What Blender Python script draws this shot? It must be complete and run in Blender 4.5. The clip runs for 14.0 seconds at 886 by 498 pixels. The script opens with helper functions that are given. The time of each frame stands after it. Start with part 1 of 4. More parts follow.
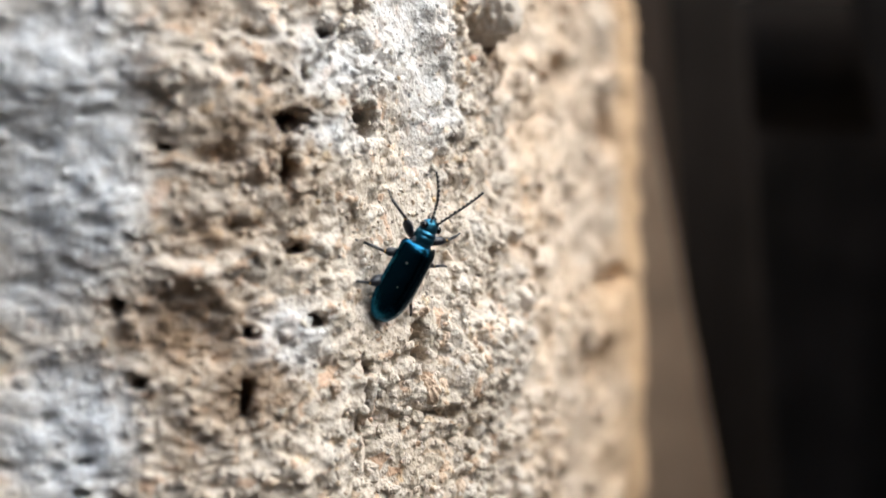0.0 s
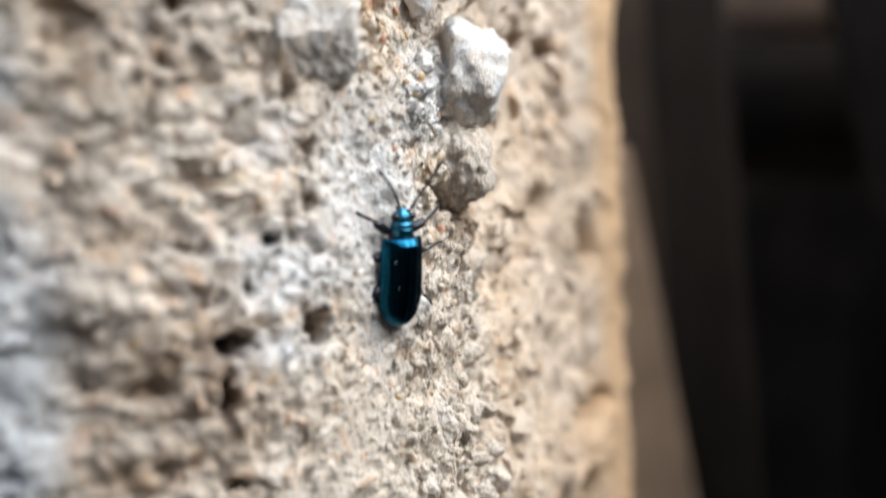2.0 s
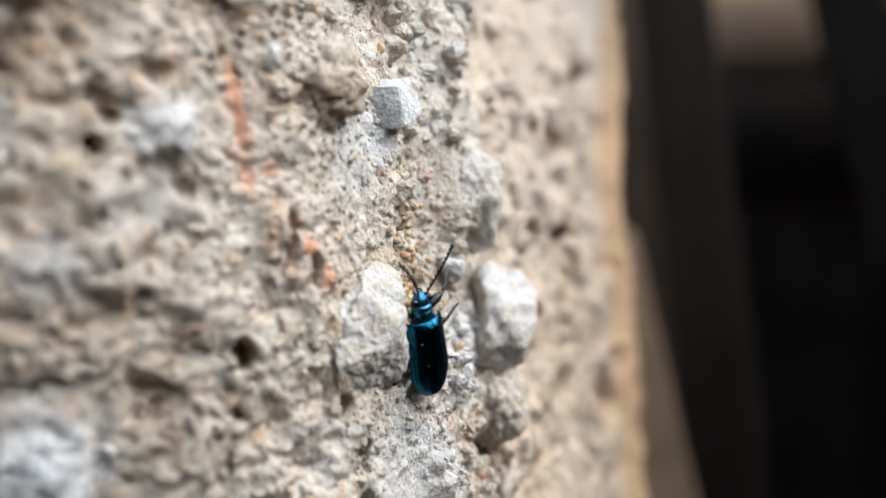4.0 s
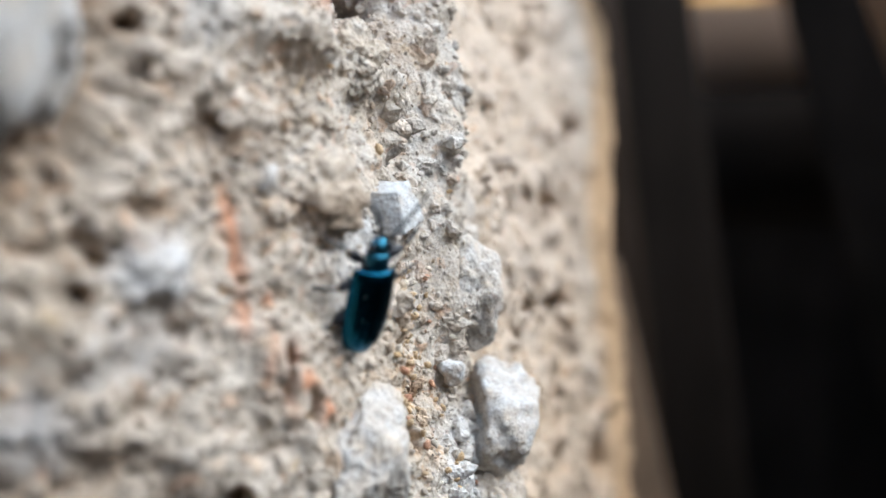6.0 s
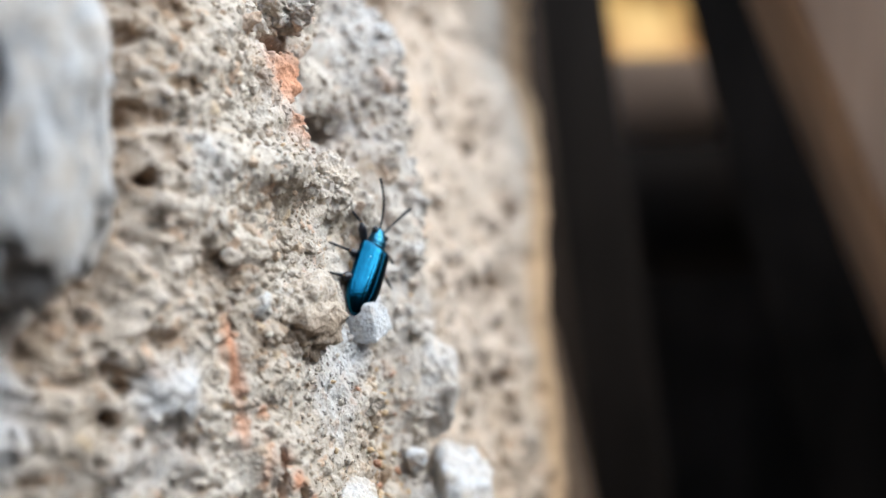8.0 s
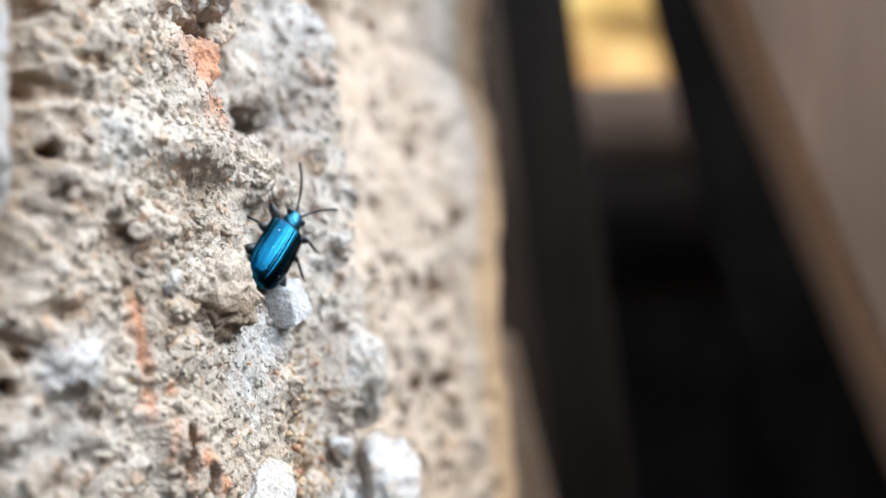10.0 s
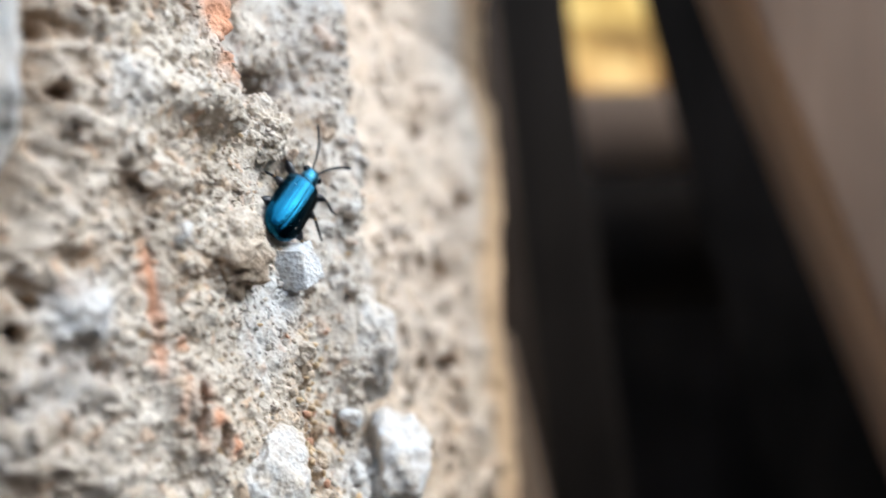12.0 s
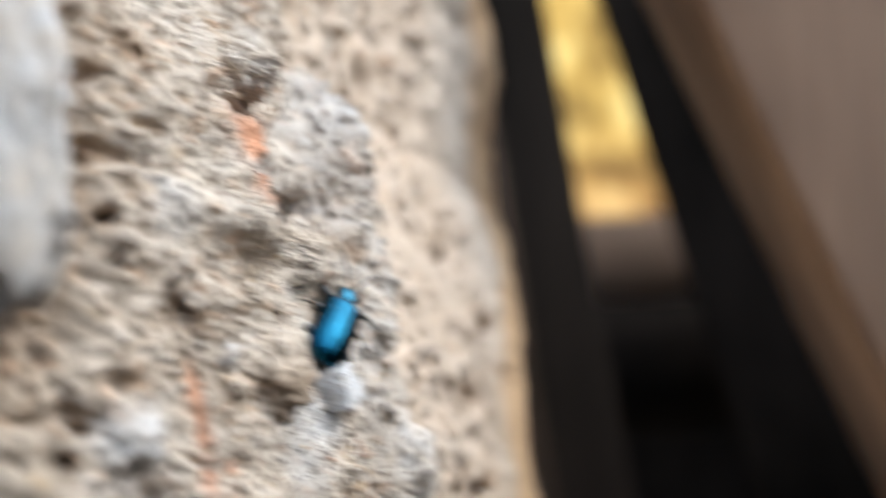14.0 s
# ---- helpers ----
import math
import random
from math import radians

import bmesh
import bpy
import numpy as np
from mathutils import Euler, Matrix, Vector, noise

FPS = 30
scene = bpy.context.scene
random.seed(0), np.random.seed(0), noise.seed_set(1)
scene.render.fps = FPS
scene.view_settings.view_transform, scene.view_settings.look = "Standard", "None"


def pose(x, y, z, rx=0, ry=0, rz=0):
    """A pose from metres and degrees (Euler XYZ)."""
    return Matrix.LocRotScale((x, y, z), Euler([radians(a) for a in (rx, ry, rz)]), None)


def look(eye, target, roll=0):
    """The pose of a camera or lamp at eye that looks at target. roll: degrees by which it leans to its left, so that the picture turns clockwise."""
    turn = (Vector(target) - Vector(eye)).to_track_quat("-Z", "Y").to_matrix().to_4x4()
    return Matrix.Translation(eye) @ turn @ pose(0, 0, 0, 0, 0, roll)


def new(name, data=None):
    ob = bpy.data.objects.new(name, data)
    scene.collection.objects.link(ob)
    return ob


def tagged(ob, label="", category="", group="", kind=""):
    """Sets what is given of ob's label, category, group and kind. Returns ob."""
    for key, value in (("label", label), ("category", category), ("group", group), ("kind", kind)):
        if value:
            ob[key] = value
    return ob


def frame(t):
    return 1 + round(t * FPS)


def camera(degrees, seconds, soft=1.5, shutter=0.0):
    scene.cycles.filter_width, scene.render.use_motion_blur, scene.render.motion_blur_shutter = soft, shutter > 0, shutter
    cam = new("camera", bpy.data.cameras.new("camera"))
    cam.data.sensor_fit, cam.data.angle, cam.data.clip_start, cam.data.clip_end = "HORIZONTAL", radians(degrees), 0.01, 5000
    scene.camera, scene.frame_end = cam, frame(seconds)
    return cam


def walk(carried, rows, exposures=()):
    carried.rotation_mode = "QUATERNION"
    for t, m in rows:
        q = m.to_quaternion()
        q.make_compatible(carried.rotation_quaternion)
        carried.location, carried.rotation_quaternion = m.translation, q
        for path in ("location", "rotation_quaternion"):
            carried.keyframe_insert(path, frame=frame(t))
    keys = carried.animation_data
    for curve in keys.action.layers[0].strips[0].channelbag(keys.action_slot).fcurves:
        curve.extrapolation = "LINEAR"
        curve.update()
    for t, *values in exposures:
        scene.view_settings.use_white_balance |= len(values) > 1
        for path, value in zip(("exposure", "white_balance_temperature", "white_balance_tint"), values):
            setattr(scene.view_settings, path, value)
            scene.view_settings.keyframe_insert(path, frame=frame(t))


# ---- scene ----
cam = camera(36, 14.0, soft=1.5, shutter=0.4)
cam.data.dof.use_dof = True
cam.data.dof.focus_distance = 0.0890
cam.data.dof.aperture_fstop = 23.0
walk(cam, [(t, pose(*p)) for t, *p in (
    (0, 0.00372, -0.00332, -0.03680, 88.16, -2.29, 2.70),
    (0.5, 0.00203, -0.00301, -0.03361, 87.72, -2.92, 2.11),
    (1, 0.00568, -0.00048, -0.03309, 87.52, -2.32, 2.30),
    (1.5, 0.00390, 0.00227, -0.03168, 88.88, -2.62, 1.99),
    (2, 0.00412, 0.00575, -0.02547, 88.80, -1.98, 2.04),
    (2.5, 0.00652, 0.00603, -0.01726, 88.28, -1.41, 2.28),
    (3, 0.00330, 0.00038, -0.01287, 88.80, -0.00, 2.12),
    (3.2, 0.00182, -0.00267, -0.01142, 88.45, 0.04, 2.14),
    (5.3, 0.00110, 0.00237, -0.00285, 88.79, 0.22, 1.59),
    (5.5, 0.00016, 0.00269, -0.00189, 88.44, -0.33, 1.18),
    (6, -0.00077, 0.00352, 0.00026, 88.10, 0.17, 0.67),
    (6.5, 0.00000, 0.00000, 0.00000, 89.52, 0.32, 0.69),
    (7, 0.00044, -0.00193, 0.00029, 89.23, 0.53, 0.58),
    (7.5, 0.00204, -0.00430, 0.00583, 89.86, 0.56, -0.02),
    (8, -0.00357, -0.00678, 0.00547, 89.54, 0.61, -2.53),
    (8.5, 0.00267, -0.00853, 0.00400, 89.62, 0.86, -2.63),
    (8.7, 0.00212, -0.00855, 0.00438, 90.18, 1.07, -2.58),
    (10.8, 0.00099, -0.00709, 0.00078, 91.08, 0.23, -3.28),
    (11, 0.00097, -0.00709, 0.00102, 90.93, 0.67, -3.50),
    (11.5, 0.00099, -0.00523, 0.00383, 90.80, 0.57, -3.81),
    (12, -0.00077, -0.00487, -0.00173, 91.75, 0.26, -3.62),
    (12.5, -0.00627, -0.00684, -0.00041, 93.87, 0.22, -3.72),
    (13, -0.00736, -0.00547, -0.00370, 97.37, -0.65, -4.40),
    (13.5, -0.00907, -0.00549, -0.00386, 97.86, -1.31, -5.12),
    (13.6, -0.00619, -0.00517, -0.00441, 97.79, -0.50, -4.81),
    (13.7, -0.00356, -0.00486, -0.00327, 97.73, 0.30, -4.51),
    (13.8, -0.00072, -0.00454, -0.00332, 97.66, 1.11, -4.20),
    (13.9, 0.00006, -0.00423, -0.00435, 97.60, 1.91, -3.90),
    (14, -0.00366, -0.00391, -0.00313, 97.53, 2.72, -3.59),
)], exposures=[(0.0, 1.70, 5820, 4), (1.5, 1.57, 5740, 4), (2.5, 1.46, 5620, 3), (3.0, 1.37, 5660, 3), (5.5, 1.16, 5500, 3), (6.5, 1.14, 5420, 3), (7.5, 1.12, 5420, 2), (8.5, 1.22, 5460, 3), (11.0, 1.36, 5400, 3), (12.5, 1.26, 5420, 2), (13.4, 1.22, 5480, 3), (14.0, 1.18, 5680, 4)])

# ---- light: bright shade under an open sky ----
world = bpy.data.worlds.new("sky")
scene.world = world
world.use_nodes = True
nt = world.node_tree
sky = nt.nodes.new("ShaderNodeTexSky")
sky.sky_type, sky.sun_disc = "NISHITA", False
sky.sun_elevation, sky.sun_rotation = radians(45), radians(100)
sky.air_density, sky.dust_density, sky.ozone_density = 0.8, 4.0, 0.6
nt.nodes["Background"].inputs[1].default_value = 0.12
nt.links.new(sky.outputs[0], nt.nodes["Background"].inputs[0])
sun = new("sun", bpy.data.lights.new("sun", "SUN"))
sun.data.energy, sun.data.angle, sun.data.color = 2.3, radians(110), (1.0, 0.985, 0.965)
sun.matrix_world = look((0.76, -0.07, 0.64), (0, 0, 0))

MM = 0.001


# ---- materials ----
def material(name):
    m = bpy.data.materials.new(name)
    m.use_nodes = True
    t = m.node_tree
    return m, t, t.nodes["Principled BSDF"]


def node(t, kind, links=(), **values):
    n = t.nodes.new(kind)
    for k, v in values.items():
        if k.startswith("i_"):
            key = k[2:]
            n.inputs[int(key) if key.isdigit() else key].default_value = v
    for a, b in links:
        t.links.new(b, n.inputs[a])
    return n


def noise_node(t, scale, detail=4, rough=0.6, coords=None):
    n = t.nodes.new("ShaderNodeTexNoise")
    n.inputs["Scale"].default_value, n.inputs["Detail"].default_value, n.inputs["Roughness"].default_value = scale, detail, rough
    if coords is None:
        coords = t.nodes.new("ShaderNodeTexCoord").outputs["Object"]
    t.links.new(coords, n.inputs["Vector"])
    return n


def ramp(t, fac, stops):
    r = t.nodes.new("ShaderNodeValToRGB")
    e = r.color_ramp.elements
    while len(e) < len(stops):
        e.new(0.5)
    for el, (p, c) in zip(e, stops):
        el.position, el.color = p, (*c, 1)
    t.links.new(fac, r.inputs[0])
    return r.outputs[0]


def mix(t, fac, a, b, blend="MIX"):
    m = t.nodes.new("ShaderNodeMix")
    m.data_type, m.blend_type = "RGBA", blend
    for socket, v in ((m.inputs[0], fac), (m.inputs[6], a), (m.inputs[7], b)):
        if isinstance(v, (int, float)):
            socket.default_value = v
        elif isinstance(v, tuple):
            socket.default_value = (*v, 1)
        else:
            t.links.new(v, socket)
    return m.outputs[2]


def bump(t, bsdf, height, strength, distance):
    b = t.nodes.new("ShaderNodeBump")
    b.inputs["Strength"].default_value, b.inputs["Distance"].default_value = strength, distance
    t.links.new(height, b.inputs["Height"])
    t.links.new(b.outputs[0], bsdf.inputs["Normal"])


def mortar_material():
    """Old lime mortar: tan sand, whitish lime, brick dust, ochre with painted warm edge light; the masks say what lies
    where.
    """
    m, t, b = material("lime_mortar")
    att = t.nodes.new("ShaderNodeAttribute")
    att.attribute_name = "what"
    sep = t.nodes.new("ShaderNodeSeparateColor")
    t.links.new(att.outputs["Color"], sep.inputs[0])
    lime, brick, ochre = sep.outputs
    gat = t.nodes.new("ShaderNodeAttribute")
    gat.attribute_name = "grain"
    gs = t.nodes.new("ShaderNodeSeparateColor")
    t.links.new(gat.outputs["Color"], gs.inputs[0])
    big, fine, speck = noise_node(t, 120, 4), noise_node(t, 900, 5, 0.7), noise_node(t, 4200, 3, 0.7)
    tan = ramp(t, big.outputs[0], [(0.3, (0.44, 0.345, 0.245)), (0.5, (0.545, 0.465, 0.37)), (0.68, (0.585, 0.52, 0.435))])
    # single sand grains: quartz, tan, rust
    sand = ramp(t, gs.outputs[0], [(0.0, (0.36, 0.28, 0.20)), (0.12, (0.50, 0.44, 0.355)), (0.55, (0.565, 0.495, 0.405)), (0.80, (0.60, 0.55, 0.475)), (0.90, (0.58, 0.44, 0.30)), (0.97, (0.52, 0.31, 0.18)), (1.0, (0.48, 0.27, 0.15))])
    col = mix(t, 0.55, tan, sand)
    col = mix(t, gs.outputs[2], col, ramp(t, gs.outputs[1], [(0.0, (0.36, 0.24, 0.14)), (0.5, (0.52, 0.34, 0.19)), (1.0, (0.62, 0.47, 0.28))]))
    # exposed brown sand where the pale skin has fallen off, plus painted hollow shade
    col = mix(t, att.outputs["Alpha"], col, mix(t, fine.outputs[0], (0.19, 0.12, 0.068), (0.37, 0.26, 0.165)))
    lf = t.nodes.new("ShaderNodeMath")
    lf.operation = "MULTIPLY_ADD"
    t.links.new(fine.outputs[0], lf.inputs[0])
    lf.inputs[1].default_value = 1.3
    lf.inputs[2].default_value = -0.7
    ls = t.nodes.new("ShaderNodeMath")
    ls.operation, ls.use_clamp = "ADD", True
    t.links.new(lime, ls.inputs[0])
    t.links.new(lf.outputs[0], ls.inputs[1])
    white = ramp(t, fine.outputs[0], [(0.25, (0.52, 0.527, 0.527)), (0.6, (0.595, 0.602, 0.602)), (0.8, (0.645, 0.65, 0.65))])
    col = mix(t, ls.outputs[0], col, white)
    col = mix(t, ochre, col, mix(t, big.outputs[0], (0.55, 0.35, 0.18), (0.70, 0.50, 0.30)))
    col = mix(t, brick, col, mix(t, fine.outputs[0], (0.54, 0.23, 0.115), (0.65, 0.37, 0.23)))
    pores = t.nodes.new("ShaderNodeTexVoronoi")
    pores.inputs["Scale"].default_value = 3600
    t.links.new(t.nodes.new("ShaderNodeTexCoord").outputs["Object"], pores.inputs["Vector"])
    col = mix(t, 0.4, col, ramp(t, pores.outputs["Color"], [(0.15, (0.62, 0.56, 0.50)), (0.5, (1, 1, 1)), (0.9, (1.05, 1.05, 1.05))]), "MULTIPLY")
    col = mix(t, 0.45, col, ramp(t, speck.outputs[0], [(0.28, (0.55, 0.48, 0.42)), (0.5, (1, 1, 1)), (0.8, (1.05, 1.05, 1.05))]), "MULTIPLY")
    micro = noise_node(t, 9500, 2, 0.6)
    col = mix(t, 0.6, col, ramp(t, micro.outputs[0], [(0.30, (0.45, 0.40, 0.36)), (0.42, (1, 1, 1)), (0.62, (1, 1, 1)), (0.75, (1.12, 1.11, 1.10))]), "MULTIPLY")
    t.links.new(col, b.inputs["Base Color"])
    b.inputs["Roughness"].default_value = 0.9
    b.inputs["Specular IOR Level"].default_value = 0.3
    relief = node(t, "ShaderNodeMath", [(0, pores.outputs["Distance"]), (1, speck.outputs[0])])
    relief.operation = "SUBTRACT"
    bump(t, b, relief.outputs[0], 0.5, 0.00018)
    return m


def stone_material(name, dark, light, scale=900, rough=0.75):
    m, t, b = material(name)
    n, f = noise_node(t, scale, 5, 0.65), noise_node(t, scale * 4, 3)
    info = t.nodes.new("ShaderNodeObjectInfo")
    col = ramp(t, n.outputs[0], [(0.3, dark), (0.7, light)])
    v = node(t, "ShaderNodeMapRange", [("Value", info.outputs["Random"])], i_3=0.75, i_4=1.12)
    col = mix(t, 1.0, col, v.outputs[0], "MULTIPLY")
    t.links.new(col, b.inputs["Base Color"])
    b.inputs["Roughness"].default_value = rough
    bump(t, b, f.outputs[0], 0.5, 0.0002)
    return m


def wood_material(name, dark, light, rough=0.75, grain=40, gloss=0.4):
    m, t, b = material(name)
    tc = t.nodes.new("ShaderNodeTexCoord")
    mp = node(t, "ShaderNodeMapping", [("Vector", tc.outputs["Object"])])
    mp.inputs["Scale"].default_value = (1, 1, 0.06)
    n, f = noise_node(t, grain, 5, 0.6, mp.outputs[0]), noise_node(t, grain * 8, 4, 0.6, mp.outputs[0])
    w = noise_node(t, 18, 2)
    col = mix(t, 0.4, ramp(t, n.outputs[0], [(0.36, dark), (0.64, light)]), ramp(t, w.outputs[0], [(0.38, dark), (0.62, light)]))
    t.links.new(col, b.inputs["Base Color"])
    b.inputs["Roughness"].default_value = rough
    b.inputs["Specular IOR Level"].default_value = gloss
    bump(t, b, f.outputs[0], 0.4, 0.0008)
    return m


def chitin_material(name, base, rough, metal, scale=5200, depth=0.00006):
    m, t, b = material(name)
    v = t.nodes.new("ShaderNodeTexVoronoi")
    v.inputs["Scale"].default_value = scale
    tc = t.nodes.new("ShaderNodeTexCoord")
    t.links.new(tc.outputs["Object"], v.inputs["Vector"])
    n = noise_node(t, 1400, 3)
    t.links.new(mix(t, n.outputs[0], tuple(c * 0.8 for c in base), tuple(min(1, c * 1.2) for c in base)), b.inputs["Base Color"])
    b.inputs["Metallic"].default_value, b.inputs["Roughness"].default_value = metal, rough
    bump(t, b, v.outputs["Distance"], 0.35, depth)
    return m


MORTAR = mortar_material()
TAN_STONE = stone_material("tan_pebble", (0.34, 0.24, 0.14), (0.56, 0.45, 0.32))
RED_STONE = stone_material("red_brick_crumb", (0.36, 0.15, 0.07), (0.60, 0.34, 0.19))
RED_GRAIN = stone_material("rust_quartz", (0.42, 0.20, 0.11), (0.60, 0.34, 0.21), 1500, 0.3)
AMBER_GRAIN = stone_material("amber_quartz", (0.50, 0.33, 0.16), (0.66, 0.49, 0.29), 1500, 0.3)
CLEAR_GRAIN = stone_material("pale_quartz", (0.50, 0.42, 0.31), (0.72, 0.66, 0.56), 1500, 0.35)
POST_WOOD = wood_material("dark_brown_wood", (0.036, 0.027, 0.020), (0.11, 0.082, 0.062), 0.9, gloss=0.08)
BEAM_WOOD = wood_material("weathered_brown_wood", (0.11, 0.068, 0.042), (0.40, 0.27, 0.18))
BROWN_STONE = stone_material("brown_masonry", (0.20, 0.135, 0.085), (0.36, 0.25, 0.16), 60)
# near-black colour stands in for the shade on these timbers
SHADED_WOOD = wood_material("shaded_dark_wood", (0.0095, 0.008, 0.0065), (0.033, 0.026, 0.021), 0.95, gloss=0.05)
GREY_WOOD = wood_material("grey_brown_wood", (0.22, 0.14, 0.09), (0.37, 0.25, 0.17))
SHELL = chitin_material("blue_green_shell", (0.012, 0.074, 0.130), 0.22, 1.0, 5200, 0.00003)
SHELL_DARK = chitin_material("blue_neck_shell", (0.045, 0.165, 0.25), 0.34, 1.0, 6500)
BLACK_SHELL = chitin_material("black_shell", (0.012, 0.012, 0.016), 0.35, 0.0, 7000)
EYE = chitin_material("black_eye", (0.008, 0.008, 0.01), 0.15, 0.0, 15000, 0.00002)
MATT_BLACK = chitin_material("matt_black_shell", (0.006, 0.006, 0.008), 0.7, 0.0, 7000)
AMBER_JOINT = chitin_material("amber_joint", (0.55, 0.30, 0.06), 0.4, 0.0)


# ---- mesh helpers ----
def mesh_object(name, bm, mat, parent=None, label="", smooth=True):
    me = bpy.data.meshes.new(name)
    bm.to_mesh(me)
    bm.free()
    if smooth:
        me.polygons.foreach_set("use_smooth", [True] * len(me.polygons))
    me.materials.append(mat)
    ob = new(name, me)
    if parent is not None:
        ob.parent = parent
    if label:
        ob["label"] = label
    return ob


def part(name, bm, mat, parent, label="", smooth=True):
    return mesh_object(name, bm, mat, parent, label, smooth)


# ---- numeric noise over the wall ----
rng = np.random.default_rng(7)


def value_noise(u, v, seed):
    r = np.random.default_rng(seed).random((256, 256))
    i, j = np.floor(u).astype(int), np.floor(v).astype(int)
    f, g = u - i, v - j
    f, g = f * f * f * (f * (6 * f - 15) + 10), g * g * g * (g * (6 * g - 15) + 10)
    i, j, i1, j1 = i % 256, j % 256, (i + 1) % 256, (j + 1) % 256
    return (r[i, j] * (1 - f) + r[i1, j] * f) * (1 - g) + (r[i, j1] * (1 - f) + r[i1, j1] * f) * g - 0.5


def fractal(u, v, seed, octaves=4, gain=0.5):
    out, amp = 0 * u, 1.0
    for k in range(octaves):
        out += amp * value_noise(u * 2**k + 17.3 * k, v * 2**k + 5.1 * k, seed + k)
        amp *= gain
    return out


def cells(u, v, seed):
    """Distance to the nearest scattered point, and that point's own random number."""
    r = np.random.default_rng(seed).random((256, 256, 3))
    i, j = np.floor(u).astype(int), np.floor(v).astype(int)
    best, mark = np.full(u.shape, 9.0), np.zeros(u.shape)
    for a in (-1, 0, 1):
        for b in (-1, 0, 1):
            q = r[(i + a) % 256, (j + b) % 256]
            d = np.hypot(i + a + q[..., 0] - u, j + b + q[..., 1] - v)
            near = d < best
            best, mark = np.where(near, d, best), np.where(near, q[..., 2], mark)
    return best, mark


def smooth(x):
    x = np.clip(x, 0, 1)
    return x * x * (3 - 2 * x)


# ---- the wall: one weathered mortar face, in millimetres along y and z ----
ALONG = np.array([0.2978, 0.9546, 0.0])
OUT = np.array([0.9546, -0.2978, 0.0])


def foot(z):
    """Low on the wall the near edge is broken away and turns further."""
    return smooth((-28 - z) / 18)


def lean(y, z):
    """How far the face bulges from its plane; near the camera it turns away."""
    turn = -2.5 * np.log1p(np.exp((75 - y) / 2.5))
    a, b = (np.clip(y, 55, 135) - 95) / 30, (np.clip(z, -48, 28) + 10) / 30
    out = 1.621 + 0.242 * a - 3.493 * b - 2.066 * b * b - 1.621 * a * b - 1.102 * a * a
    return out + 1.757 * a * a * b + 0.342 * a * b * b - 1.205 * b**3 + (0.507 - 0.383 * np.clip(b, -0.8, 0.8)) * turn - 0.55 * foot(z) * 1.5 * np.log1p(np.exp((71.5 - y) / 1.5))


cols = np.concatenate([np.arange(44, 56, 0.35), np.arange(56, 78, 0.2), np.arange(78, 106, 0.17), np.arange(106, 130, 0.3), np.arange(130, 176, 0.5)])
rows_z = np.concatenate([np.arange(-84, -60, 0.4), np.arange(-60, 42, 0.125), np.arange(42, 64, 0.4)])
corner = np.linspace(0, 1, 46)[1:]
NY, NC, NZ = len(cols), len(corner), len(rows_z)
Y, Z = np.meshgrid(cols, rows_z)
END = 165 + 24 * smooth((Z[:, -1:] + 5) / 35) + 5 * smooth((-Z[:, -1:] - 40) / 40) + 1.2 * fractal(Z[:, -1:] / 14, 0 * Z[:, -1:], 90, 3)
Y = np.where(Y > 130, 130 + (Y - 130) * (END - 130) / 46, Y)


def along(y, z):
    """Length along the turned face."""
    first = np.hypot(1, 0.95 * (0.507 - 0.383 * np.clip((z + 10) / 30, -0.8, 0.8))) - 1
    return (y - first * 2.5 * np.log1p(np.exp((75 - y) / 2.5)) - 0.5 * foot(z) * 1.5 * np.log1p(np.exp((71.5 - y) / 1.5))) / 0.9546


S = along(Y, Z)
# warped coordinates give uneven clumps
WU = S + 1.2 * fractal(S / 3, Z / 3, 40, 3)
WV = Z + 1.2 * fractal(S / 3, Z / 3, 50, 3)
H = 1.0 * fractal(S / 11, Z / 11, 1, 3) + 0.6 * fractal(S / 2.5, Z / 2.4, 4, 4, 0.6)


def dome(d, r):
    return np.sqrt(np.clip(1 - (d / r) ** 2, 0, 1))


lumps, _ = cells(WU / 3.4, WV / 4.0, 11)
LOW = smooth((-16 - Z) / 8)
H += (0.6 + 0.3 * LOW) * (dome(lumps, 0.95) - 0.6)
crumbs, crumb_id = cells(WU / 1.6, WV / 1.8, 12)
H += (0.3 + 0.35 * crumb_id) * (1 + 0.2 * LOW) * (dome(crumbs, 0.85) - 0.6)
bits, _ = cells(WU / 0.95 + 3, WV / 0.85, 13)
H += 0.32 * dome(bits, 0.8) - 0.16
pits, pit_id = cells(WU / 2.8 + 40, WV / 2.7, 14)
H -= 0.4 * (pit_id > 0.85) * smooth((0.5 - pits) / 0.4)
# the older coat past the break is knobbly in broad clumps
FAR = smooth((Y - 104) / 10)
H *= 1 - 0.45 * FAR
knobs, knob_id = cells(WU / 8.5 + 5, WV / 4.2, 15)
H += FAR * smooth((END - Y) / 24 + 0.15) * (1.3 * knob_id * (dome(knobs, 0.8) - 0.5) + 1.0 * fractal(S / 12, Z / 6, 16, 3))
LIME, BRICK, OCHRE = 0.0 * Y, 0.0 * Y, 0.0 * Y
SANDY, FLAT, EARTH_SHADE = 0.0 * Y, 0.0 * Y, 0.0 * Y


def spot(y, z, ry, rz, power=2.0):
    d = (np.abs((WU * 0.5 + S * 0.5 - along(y, z)) / ry) ** 2 + np.abs((WV * 0.5 + Z * 0.5 - z) / rz) ** 2)
    return np.exp(-d ** (power / 2))


def dent(y, z, ry, rz, depth):
    H[...] -= (0.5 if y < 70 and z > -24 else 0.9 if y < 112 else 1.5) * depth * spot(y, z, ry if y < 112 else 0.5 * ry, rz, 3.2)


